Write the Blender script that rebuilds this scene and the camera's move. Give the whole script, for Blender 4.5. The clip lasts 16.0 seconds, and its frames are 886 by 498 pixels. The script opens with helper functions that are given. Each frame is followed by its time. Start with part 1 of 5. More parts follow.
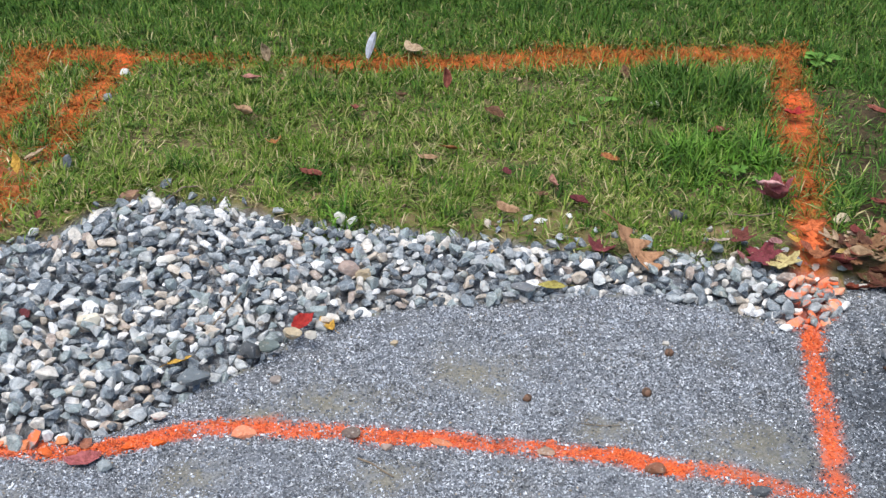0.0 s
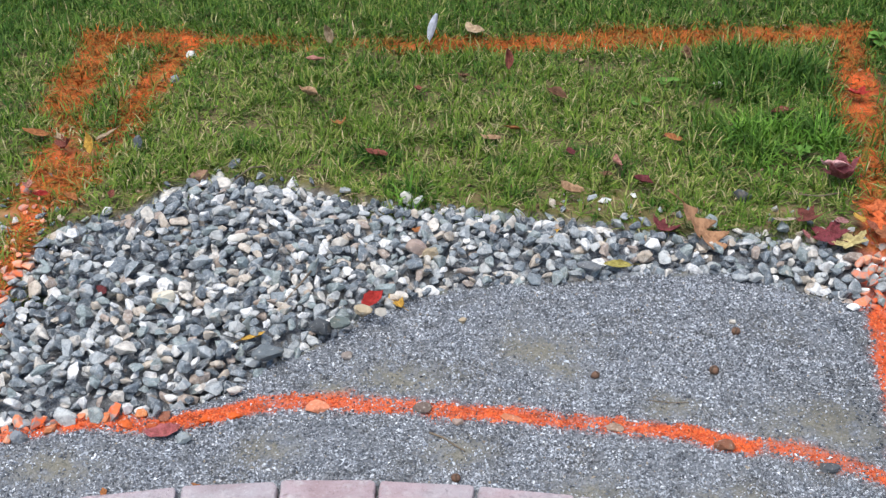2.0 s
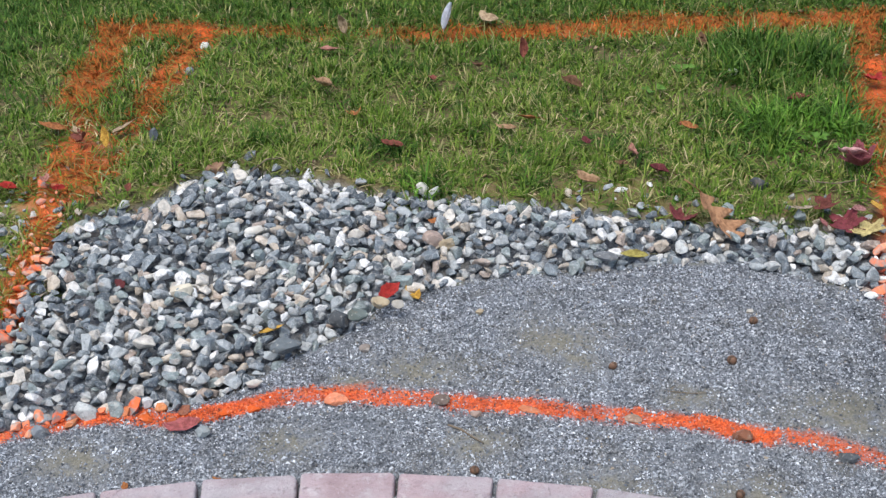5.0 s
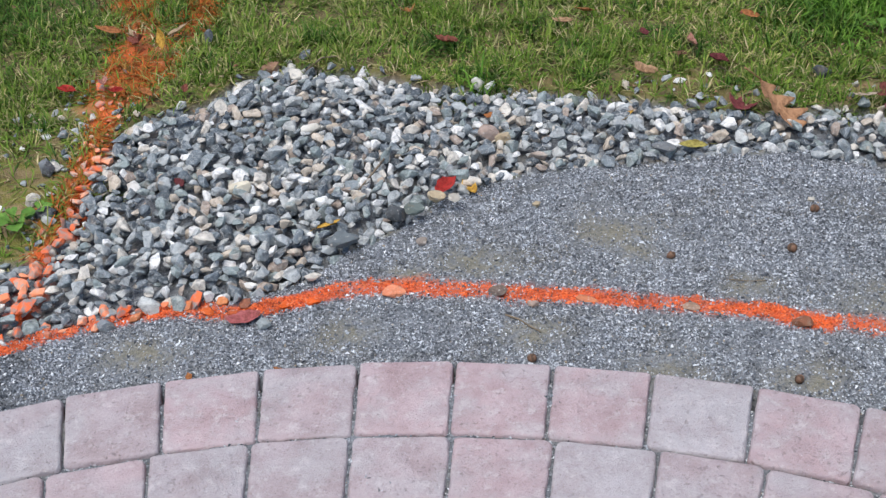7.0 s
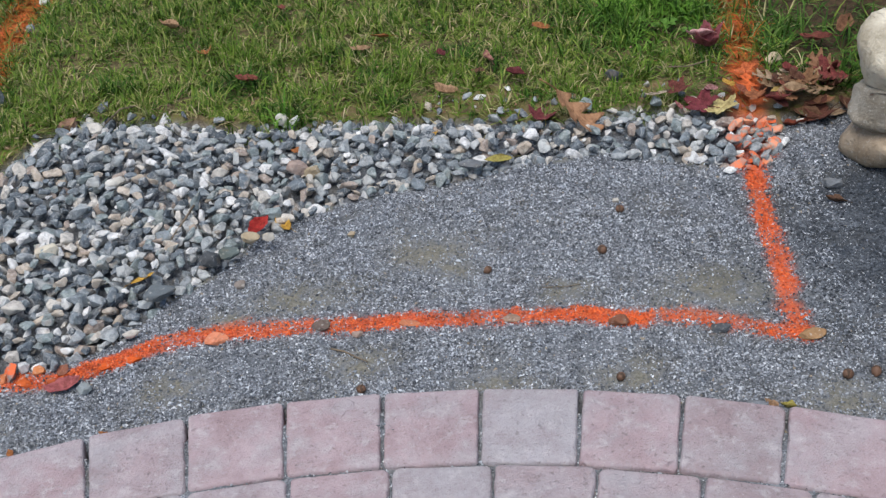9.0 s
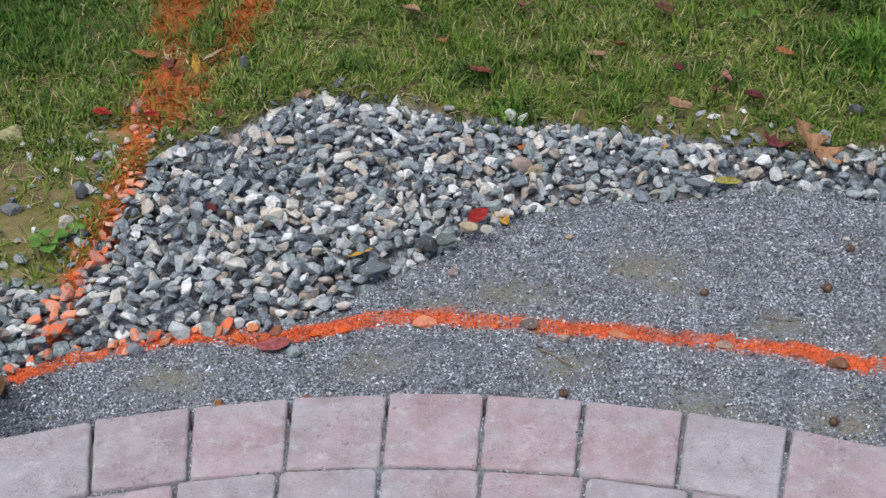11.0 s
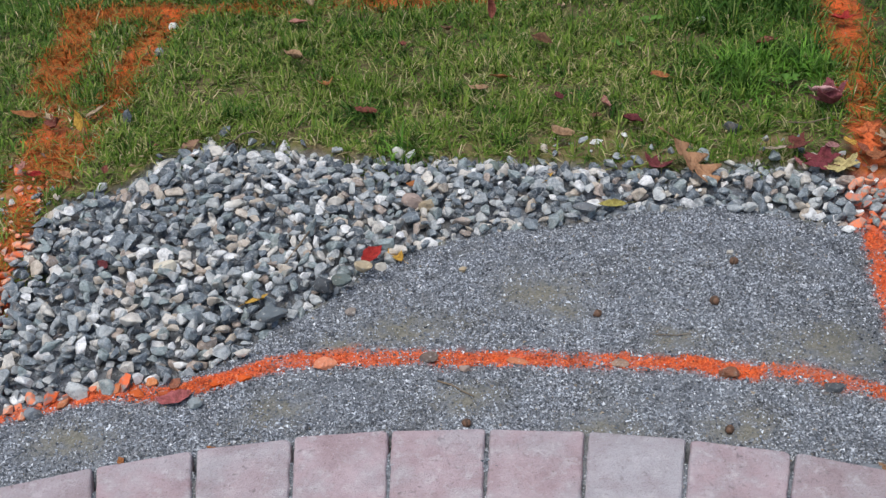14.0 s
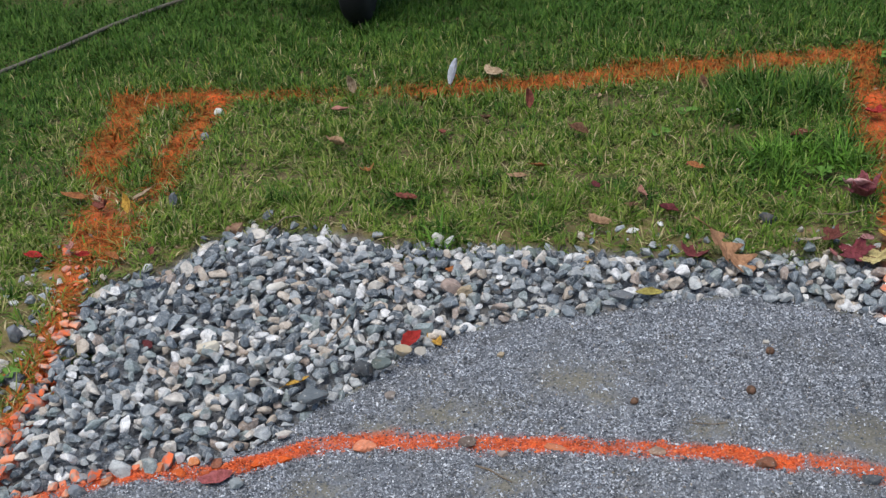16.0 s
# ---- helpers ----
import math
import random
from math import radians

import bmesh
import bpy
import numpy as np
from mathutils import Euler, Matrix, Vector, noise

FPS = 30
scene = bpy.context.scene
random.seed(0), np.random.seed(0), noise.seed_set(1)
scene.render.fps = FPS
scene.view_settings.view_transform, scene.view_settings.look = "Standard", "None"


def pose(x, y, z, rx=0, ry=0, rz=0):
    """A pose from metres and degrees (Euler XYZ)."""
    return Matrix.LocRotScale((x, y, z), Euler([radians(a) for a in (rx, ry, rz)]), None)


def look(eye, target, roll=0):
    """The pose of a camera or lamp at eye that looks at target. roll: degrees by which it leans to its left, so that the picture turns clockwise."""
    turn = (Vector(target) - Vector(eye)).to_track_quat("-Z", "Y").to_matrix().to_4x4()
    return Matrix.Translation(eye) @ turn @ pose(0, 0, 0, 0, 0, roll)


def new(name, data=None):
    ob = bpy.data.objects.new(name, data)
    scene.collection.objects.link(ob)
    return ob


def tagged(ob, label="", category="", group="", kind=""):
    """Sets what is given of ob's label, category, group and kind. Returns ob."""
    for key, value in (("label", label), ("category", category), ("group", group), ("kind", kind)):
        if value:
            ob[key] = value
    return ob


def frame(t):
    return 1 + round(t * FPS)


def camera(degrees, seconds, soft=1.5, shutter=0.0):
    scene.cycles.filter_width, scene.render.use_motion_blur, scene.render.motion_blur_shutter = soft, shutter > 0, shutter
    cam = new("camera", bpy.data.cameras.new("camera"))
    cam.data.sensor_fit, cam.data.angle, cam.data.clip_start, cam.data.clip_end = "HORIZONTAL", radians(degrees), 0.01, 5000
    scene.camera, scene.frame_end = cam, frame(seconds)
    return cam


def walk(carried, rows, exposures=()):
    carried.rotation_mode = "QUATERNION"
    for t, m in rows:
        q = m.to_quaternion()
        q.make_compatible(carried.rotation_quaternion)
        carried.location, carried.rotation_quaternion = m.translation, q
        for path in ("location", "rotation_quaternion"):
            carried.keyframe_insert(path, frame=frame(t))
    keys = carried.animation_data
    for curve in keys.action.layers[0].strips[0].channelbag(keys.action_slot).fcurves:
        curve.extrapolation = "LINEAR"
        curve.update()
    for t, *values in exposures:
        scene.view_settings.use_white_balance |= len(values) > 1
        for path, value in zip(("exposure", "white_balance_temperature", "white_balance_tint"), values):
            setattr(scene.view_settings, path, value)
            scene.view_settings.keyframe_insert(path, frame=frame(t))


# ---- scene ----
cam = camera(39.7, 16.0, soft=1.4)
PATH = [
    (0, (0.196, -0.101, 1.465), (0.238, 1.609, 0.428), 0.9),
    (0.5, (0.15, -0.124, 1.465), (0.169, 1.564, 0.392), 1.3),
    (1, (0.138, -0.127, 1.467), (0.128, 1.564, 0.399), 0.7),
    (1.5, (0.144, -0.123, 1.476), (0.099, 1.568, 0.409), 0.3),
    (2, (0.149, -0.133, 1.473), (0.117, 1.562, 0.413), -0.3),
    (2.5, (0.154, -0.141, 1.479), (0.142, 1.561, 0.429), -0.2),
    (3, (0.155, -0.132, 1.48), (0.14, 1.563, 0.418), -0.8),
    (3.2, (0.157, -0.125, 1.496), (0.15, 1.587, 0.461), -1.1),
    (5.3, (0.135, -0.127, 1.485), (0.053, 1.551, 0.4), -1.2),
    (5.5, (0.125, -0.133, 1.481), (0.005, 1.546, 0.402), -1.0),
    (6, (0.101, -0.146, 1.46), (-0.103, 1.485, 0.322), -0.4),
    (6.5, (0.103, -0.151, 1.459), (-0.135, 1.446, 0.278), -1.1),
    (7, (0.155, -0.147, 1.453), (-0.002, 1.449, 0.258), -4.2),
    (7.5, (0.208, -0.15, 1.451), (0.228, 1.45, 0.251), -6.4),
    (8, (0.246, -0.159, 1.454), (0.41, 1.434, 0.255), -6.8),
    (8.25, (0.242, -0.159, 1.4545), (0.441, 1.43, 0.2545), -6.65),
    (8.5, (0.237, -0.158, 1.455), (0.418, 1.431, 0.254), -6.5),
    (9, (0.2, -0.144, 1.465), (0.305, 1.466, 0.283), -5.2),
    (9.5, (0.154, -0.136, 1.47), (0.119, 1.492, 0.309), -3.8),
    (9.7, (0.139, -0.138, 1.464), (0.057, 1.492, 0.307), -3.7),
    (11.8, (0.131, -0.138, 1.449), (-0.065, 1.473, 0.281), -3.5),
    (12, (0.142, -0.14, 1.444), (-0.013, 1.459, 0.253), -3.6),
    (12.5, (0.154, -0.141, 1.453), (0.069, 1.457, 0.253), -4.0),
    (13, (0.156, -0.148, 1.455), (0.095, 1.477, 0.291), -4.1),
    (13.5, (0.158, -0.146, 1.464), (0.117, 1.5, 0.33), -4.4),
    (14, (0.151, -0.158, 1.464), (0.12, 1.503, 0.35), -4.3),
    (14.5, (0.141, -0.159, 1.467), (0.09, 1.507, 0.36), -4.8),
    (15, (0.126, -0.158, 1.478), (0.013, 1.529, 0.41), -4.6),
    (15.5, (0.12, -0.163, 1.482), (0.038, 1.542, 0.44), -3.5),
    (16, (0.13, -0.191, 1.496), (0.06, 1.54, 0.498), -4.1),
]
EXPOSURES = [(0, 0.50), (1.5, 0.44), (3, 0.35), (5.5, 0.30), (6.5, 0.28), (8, -0.02), (9.5, -0.03), (12.5, -0.02), (16, -0.03)]
walk(cam, [(t, look(eye, target, roll)) for t, eye, target, roll in PATH], EXPOSURES)

# ---- world, sun, exposure ----
world = bpy.data.worlds.new("overcast_sky")
scene.world = world
world.use_nodes = True
wn = world.node_tree.nodes
sky = wn.new("ShaderNodeTexSky")
sky.sky_type = "NISHITA"
sky.sun_disc = False
sky.sun_elevation = radians(72)
sky.sun_rotation = radians(215)
sky.air_density, sky.dust_density, sky.ozone_density = 1.0, 2.2, 1.6
world.node_tree.links.new(sky.outputs[0], wn["Background"].inputs[0])
wn["Background"].inputs[1].default_value = 0.15
sun = new("sun", bpy.data.lights.new("sun", "SUN"))
sun.data.energy, sun.data.angle, sun.data.color = 2.8, radians(50), (1.0, 0.985, 0.96)
sun.matrix_world = look((-0.9, -1.3, 5.0), (0, 0, 0))


# ---- materials ----
class Nodes:
    """A short way to write a node material."""

    def __init__(self, name, rough=0.8, spec=0.3):
        self.mat = bpy.data.materials.new(name)
        self.mat.use_nodes = True
        self.tree = self.mat.node_tree
        self.bsdf = self.tree.nodes["Principled BSDF"]
        self.bsdf.inputs["Roughness"].default_value = rough
        self.bsdf.inputs["Specular IOR Level"].default_value = spec

    def add(self, kind, **inputs):
        node = self.tree.nodes.new(kind)
        for key, value in inputs.items():
            self.put(node.inputs[key.replace("_", " ")], value)
        return node

    def put(self, socket, value):
        if isinstance(value, bpy.types.NodeSocket):
            self.tree.links.new(value, socket)
        else:
            socket.default_value = value

    def noise(self, scale, detail=4.0, rough=0.6, where=None):
        where = where or self.add("ShaderNodeNewGeometry").outputs["Position"]
        return self.add("ShaderNodeTexNoise", Scale=scale, Detail=detail, Roughness=rough, Vector=where).outputs["Fac"]

    def voronoi(self, scale, out="Color"):
        where = self.add("ShaderNodeNewGeometry").outputs["Position"]
        return self.add("ShaderNodeTexVoronoi", Scale=scale, Vector=where).outputs[out]

    def ramp(self, fac, stops, constant=False):
        node = self.add("ShaderNodeValToRGB", Fac=fac)
        ramp = node.color_ramp
        ramp.interpolation = "CONSTANT" if constant else "LINEAR"
        while len(ramp.elements) < len(stops):
            ramp.elements.new(0.5)
        for element, (at, colour) in zip(ramp.elements, stops):
            element.position, element.color = at, (*colour, 1)
        return node.outputs["Color"]

    def mix(self, fac, a, b, blend="MIX"):
        node = self.add("ShaderNodeMix")
        node.data_type, node.blend_type = "RGBA", blend
        self.put(node.inputs[0], fac)
        for socket, value in ((node.inputs[6], a), (node.inputs[7], b)):
            self.put(socket, value if isinstance(value, bpy.types.NodeSocket) else (*value, 1))
        return node.outputs[2]

    def span(self, fac, low, high, to_low=0.0, to_high=1.0):
        return self.add("ShaderNodeMapRange", Value=fac, From_Min=low, From_Max=high, To_Min=to_low, To_Max=to_high).outputs[0]

    def times(self, a, b, how="MULTIPLY"):
        node = self.add("ShaderNodeMath")
        node.operation = how
        self.put(node.inputs[0], a)
        self.put(node.inputs[1], b)
        return node.outputs[0]

    def done(self, colour, bump=None, distance=0.002, strength=0.6):
        self.put(self.bsdf.inputs["Base Color"], colour if isinstance(colour, bpy.types.NodeSocket) else (*colour, 1))
        if bump is not None:
            node = self.add("ShaderNodeBump", Height=bump, Strength=strength, Distance=distance)
            self.put(self.bsdf.inputs["Normal"], node.outputs[0])
        return self.mat


STONE_STOPS = [(0.0, (0.09, 0.112, 0.13)), (0.12, (0.155, 0.187, 0.212)), (0.27, (0.23, 0.268, 0.288)), (0.41, (0.27, 0.322, 0.318)), (0.52, (0.37, 0.40, 0.408)),
               (0.64, (0.48, 0.498, 0.485)), (0.73, (0.40, 0.325, 0.27)), (0.77, (0.54, 0.465, 0.375)), (0.825, (0.64, 0.60, 0.53)), (0.88, (0.70, 0.70, 0.68)), (0.945, (0.82, 0.82, 0.795))]
ORANGE = (0.84, 0.14, 0.026)


def stone_material(name, joined):
    n = Nodes(name, 0.72, 0.35)
    pick = n.add("ShaderNodeNewGeometry").outputs["Random Per Island"] if joined else n.add("ShaderNodeObjectInfo").outputs["Random"]
    base = n.ramp(pick, STONE_STOPS, True)
    grain = n.noise(140, 5, 0.7)
    cloud = n.noise(38, 3)
    base = n.mix(n.span(cloud, 0.35, 0.7), base, n.mix(1.0, base, (0.72, 0.70, 0.68), "MULTIPLY"))
    base = n.mix(n.span(grain, 0.50, 0.66, 0, 0.75), base, n.mix(0.42, base, (0.75, 0.74, 0.7)))
    base = n.mix(n.span(n.noise(75, 5, 0.75), 0.52, 0.38, 0, 0.75), base, n.mix(1.0, base, (0.45, 0.46, 0.48), "MULTIPLY"))
    base = n.mix(n.span(n.noise(21, 2), 0.60, 0.72, 0, 0.5), base, (0.40, 0.31, 0.22))
    streak = n.noise(34, 2, 0.4)
    vein = n.times(n.span(streak, 0.47, 0.50), n.span(streak, 0.53, 0.50))
    base = n.mix(n.times(vein, n.span(pick, 0.75, 0.0, 0.0, 0.35)), base, (0.68, 0.68, 0.66))
    return n.done(base, n.mix(0.5, grain, n.noise(60, 5, 0.75)), 0.006, 0.75)


def painted_stone_material():
    n = Nodes("sprayed_stone", 0.6, 0.3)
    where = n.noise(55, 3)
    pick = n.add("ShaderNodeNewGeometry").outputs["Random Per Island"]
    paint = n.mix(pick, (0.72, 0.115, 0.022), (0.78, 0.30, 0.16))
    base = n.mix(n.span(where, 0.38, 0.56), n.mix(pick, (0.20, 0.19, 0.18), (0.42, 0.36, 0.30)), paint)
    return n.done(base, n.noise(150, 4), 0.0015, 0.5)


def ground_material():
    n = Nodes("ground", 0.95, 0.15)
    dust = n.add("ShaderNodeAttribute")
    dust.attribute_name = "dust"
    spray = n.add("ShaderNodeAttribute")
    spray.attribute_name = "spray"
    lawn = n.add("ShaderNodeAttribute")
    lawn.attribute_name = "lawn"
    soil = n.mix(n.span(n.noise(9, 6, 0.7), 0.36, 0.64), (0.115, 0.085, 0.04), (0.29, 0.215, 0.11))
    soil = n.mix(n.span(n.noise(19, 5, 0.7), 0.44, 0.58, 0, 0.85), soil, (0.14, 0.145, 0.024))
    soil = n.mix(n.span(n.noise(190, 4), 0.55, 0.75, 0, 0.6), soil, (0.30, 0.24, 0.16))
    thatch = n.mix(n.span(n.noise(60, 5), 0.35, 0.65), (0.075, 0.062, 0.028), (0.19, 0.15, 0.078))
    turf = n.add("ShaderNodeAttribute")
    turf.attribute_name = "turf"
    green = n.mix(n.span(n.noise(30, 6), 0.35, 0.65), (0.035, 0.075, 0.012), (0.10, 0.15, 0.03))
    thatch = n.mix(turf.outputs["Fac"], thatch, green)
    soil = n.mix(lawn.outputs["Fac"], soil, thatch)
    grit = n.ramp(n.voronoi(230), [(0.0, (0.07, 0.08, 0.094)), (0.35, (0.145, 0.16, 0.18)), (0.6, (0.235, 0.255, 0.28)), (0.85, (0.40, 0.43, 0.46))])
    fine = n.mix(n.span(n.noise(420, 3), 0.4, 0.7), (0.12, 0.125, 0.135), (0.26, 0.275, 0.29))
    grit = n.mix(0.5, grit, fine)
    grit = n.mix(n.span(n.noise(6.5, 6), 0.50, 0.64, 0, 0.5), grit, (0.13, 0.118, 0.09))
    grit = n.mix(n.span(n.noise(14, 5), 0.52, 0.66, 0, 0.5), grit, (0.075, 0.08, 0.088))
    fines = n.add("ShaderNodeAttribute")
    fines.attribute_name = "fines"
    shade_and_marks = n.add("ShaderNodeAttribute")
    shade_and_marks.attribute_name = "shade_and_marks"
    grit = n.mix(n.times(fines.outputs["Fac"], n.span(n.noise(30, 4), 0.3, 0.55)), grit, n.mix(n.span(n.noise(160, 3), 0.4, 0.65), (0.165, 0.155, 0.12), (0.26, 0.245, 0.195)))
    # the wall's shade and some dark marks, multiplied into the dust colour
    grit = n.mix(shade_and_marks.outputs["Fac"], grit, n.mix(1.0, grit, (0.28, 0.32, 0.37), "MULTIPLY"))
    lawn_shade = n.add("ShaderNodeAttribute")
    lawn_shade.attribute_name = "lawn_shade"
    # lawn shade goes into the soil colour as a near-black brown
    soil = n.mix(lawn_shade.outputs["Fac"], soil, n.mix(n.span(n.noise(45, 4), 0.35, 0.65), (0.030, 0.020, 0.012), (0.085, 0.055, 0.030)))
    base = n.mix(dust.outputs["Fac"], soil, grit)
    flecks = n.span(n.noise(170, 4), 0.26, 0.44)
    paint = n.mix(n.span(n.noise(90, 3), 0.35, 0.7), ORANGE, (0.70, 0.10, 0.025))
    base = n.mix(n.times(spray.outputs["Fac"], flecks), base, paint)
    return n.done(base, n.mix(0.5, n.voronoi(230, "Distance"), n.noise(330, 4)), 0.006, 0.9)


def grit_material(name, stops):
    n = Nodes(name, 0.6, 0.45)
    pick = n.add("ShaderNodeNewGeometry").outputs["Random Per Island"]
    base = n.ramp(pick, stops, True)
    base = n.mix(n.span(n.noise(22, 5, 0.7), 0.47, 0.62, 0, 0.7), base, n.mix(1.0, base, (0.60, 0.59, 0.57), "MULTIPLY"))
    flat = n.add("ShaderNodeVectorMath")
    flat.operation = "MULTIPLY"
    n.put(flat.inputs[0], n.add("ShaderNodeNewGeometry").outputs["Position"])
    flat.inputs[1].default_value = (1.0, 2.6, 1.0)
    base = n.mix(n.span(n.noise(19, 5, 0.7, flat.outputs[0]), 0.54, 0.66, 0, 0.75), base, n.mix(1.0, base, (0.50, 0.48, 0.45), "MULTIPLY"))
    base = n.mix(n.span(n.noise(9, 4, 0.6, flat.outputs[0]), 0.50, 0.36, 0, 0.5), base, n.mix(1.0, base, (1.22, 1.23, 1.25), "MULTIPLY"))
    return n.done(base)


def blade_material(name, stops, patch):
    n = Nodes(name, 0.7, 0.15)
    pick = n.add("ShaderNodeNewGeometry").outputs["Random Per Island"]
    base = n.ramp(pick, stops)
    base = n.mix(n.span(n.noise(2.3, 4), 0.42, 0.62, 0, 0.75), base, n.mix(1.0, base, patch, "MULTIPLY"))
    base = n.mix(n.span(n.noise(24, 4, 0.7), 0.48, 0.60, 0, 0.85), base, n.mix(1.0, base, (0.58, 0.64, 0.60), "MULTIPLY"))
    base = n.mix(n.span(n.noise(33, 4, 0.7), 0.53, 0.64, 0, 0.85), base, n.mix(1.0, base, (1.60, 1.42, 1.6), "MULTIPLY"))
    return n.done(base)


def leaf_material():
    n = Nodes("dry_leaf", 0.75, 0.15)
    tint = n.add("ShaderNodeObjectInfo").outputs["Color"]
    where = n.add("ShaderNodeTexCoord").outputs["Object"]
    blotch = n.noise(7, 5, 0.65, where)
    base = n.mix(n.span(blotch, 0.42, 0.68), tint, n.mix(1.0, tint, (0.45, 0.40, 0.36), "MULTIPLY"))
    base = n.mix(n.span(n.noise(34, 3, 0.6, where), 0.58, 0.74, 0, 0.5), base, (0.30, 0.20, 0.11))
    return n.done(base, n.noise(16, 4, 0.6, where), 0.02, 0.5)


def paver_material():
    n = Nodes("tumbled_concrete", 0.9, 0.2)
    tint = n.add("ShaderNodeObjectInfo").outputs["Color"]
    pick = n.add("ShaderNodeObjectInfo").outputs["Random"]
    cloud = n.noise(13, 6, 0.7)
    fine = n.noise(210, 5, 0.75)
    broad = n.noise(6, 3)
    base = n.mix(n.span(cloud, 0.36, 0.66), tint, n.mix(1.0, tint, (0.74, 0.68, 0.67), "MULTIPLY"))
    base = n.mix(n.span(n.noise(8, 5, 0.65), 0.45, 0.60, 0, 0.55), base, (0.42, 0.40, 0.41))
    base = n.mix(n.times(n.span(broad, 0.46, 0.62, 0, 0.5), pick), base, (0.50, 0.36, 0.37))
    base = n.mix(n.span(n.noise(32, 5, 0.7), 0.54, 0.68, 0, 0.6), base, n.mix(0.6, base, (0.64, 0.59, 0.59)))
    base = n.mix(n.span(fine, 0.62, 0.70, 0, 0.6), base, (0.72, 0.69, 0.68))
    base = n.mix(n.times(n.span(fine, 0.44, 0.33, 0, 0.8), n.span(cloud, 0.35, 0.6, 0.3, 1.0)), base, (0.19, 0.15, 0.145))
    pits = n.times(n.span(n.noise(70, 5, 0.75), 0.59, 0.66), n.span(broad, 0.35, 0.6, 0.4, 1.0))
    base = n.mix(n.times(pits, 0.45), base, (0.19, 0.155, 0.15))
    return n.done(base, n.mix(0.5, fine, n.times(n.noise(55, 6, 0.7), n.times(pits, 0.5), "SUBTRACT")), 0.009, 0.8)


def boulder_material():
    n = Nodes("fieldstone", 0.85, 0.25)
    tint = n.add("ShaderNodeObjectInfo").outputs["Color"]
    cloud = n.noise(14, 6, 0.65)
    base = n.mix(n.span(cloud, 0.38, 0.66), tint, n.mix(1.0, tint, (0.60, 0.56, 0.51), "MULTIPLY"))
    base = n.mix(n.span(n.noise(48, 4), 0.56, 0.70, 0, 0.5), base, (0.20, 0.16, 0.11))
    base = n.mix(n.span(n.noise(120, 4), 0.58, 0.72, 0, 0.5), base, (0.60, 0.58, 0.52))
    return n.done(base, n.mix(0.5, n.noise(40, 6), n.noise(170, 4)), 0.010, 0.8)


def plain_material(name, colour, rough=0.6, spec=0.4, metal=0.0, scale=60):
    n = Nodes(name, rough, spec)
    n.bsdf.inputs["Metallic"].default_value = metal
    worn = n.mix(n.span(n.noise(scale, 5), 0.4, 0.7), colour, [c * 0.6 for c in colour])
    return n.done(worn, n.noise(scale * 3, 3), 0.001, 0.3)


STONE = stone_material("crushed_stone", False)
STONE_JOINED = stone_material("crushed_stone_joined", True)
STONE_PAINTED = painted_stone_material()
GROUND = ground_material()
GRIT = grit_material("stone_dust", [(0.0, (0.072, 0.079, 0.091)), (0.20, (0.135, 0.149, 0.167)), (0.40, (0.245, 0.265, 0.29)), (0.62, (0.385, 0.41, 0.438)),
                                    (0.84, (0.53, 0.557, 0.585)), (0.955, (0.70, 0.725, 0.745)), (0.985, (0.34, 0.28, 0.20))])
# darker copy of GRIT for the painted wall shade and dark marks
GRIT_SHADE_AND_MARKS = grit_material("shade_and_mark_dust", [(0.0, (0.03, 0.036, 0.044)), (0.3, (0.055, 0.065, 0.078)), (0.7, (0.095, 0.110, 0.128)), (0.93, (0.26, 0.28, 0.31))])
GRIT_PAINTED = grit_material("sprayed_dust", [(0.0, (0.76, 0.135, 0.03)), (0.28, (0.62, 0.095, 0.02)), (0.50, (0.80, 0.20, 0.065)), (0.70, (0.50, 0.08, 0.02)), (0.92, (0.34, 0.08, 0.035))])
BLADES = blade_material("grass_blade", [(0.0, (0.064, 0.118, 0.014)), (0.22, (0.100, 0.170, 0.020)), (0.45, (0.137, 0.212, 0.028)), (0.64, (0.182, 0.242, 0.042)),
                                        (0.78, (0.245, 0.252, 0.080)), (0.88, (0.33, 0.280, 0.13)), (1.0, (0.45, 0.375, 0.22))], (0.66, 0.78, 0.60))
# deep green of lush grass, also used to paint vignette and lawn shade
BLADES_LUSH_SHADE = blade_material("lush_shade_blade", [(0.0, (0.022, 0.062, 0.008)), (0.4, (0.044, 0.108, 0.012)), (0.75, (0.074, 0.150, 0.020)), (1.0, (0.135, 0.20, 0.05))], (0.70, 0.80, 0.72))
BLADES_PAINTED = blade_material("sprayed_blade", [(0.0, (0.21, 0.055, 0.010)), (0.30, (0.37, 0.092, 0.015)), (0.52, (0.52, 0.145, 0.030)), (0.68, (0.26, 0.115, 0.02)), (0.84, (0.16, 0.125, 0.024)), (1.0, (0.30, 0.20, 0.06))], (0.78, 0.74, 0.65))
BLADES_BRIGHT = blade_material("fresh_blade", [(0.0, (0.060, 0.150, 0.014)), (0.5, (0.105, 0.235, 0.024)), (0.85, (0.155, 0.295, 0.042)), (1.0, (0.22, 0.31, 0.08))], (0.85, 0.90, 0.85))
LEAF = leaf_material()
PAVER = paver_material()
BOULDER = boulder_material()
NUT = plain_material("nut_shell", (0.16, 0.085, 0.05), 0.6)
CAP = plain_material("nut_cap", (0.09, 0.055, 0.035), 0.9)
TWIG = plain_material("dry_twig", (0.20, 0.155, 0.11), 0.9, 0.2)
RUBBER = plain_material("black_rubber", (0.014, 0.013, 0.014), 0.75, 0.3)
HUB = plain_material("grey_hub", (0.50, 0.50, 0.48), 0.5)
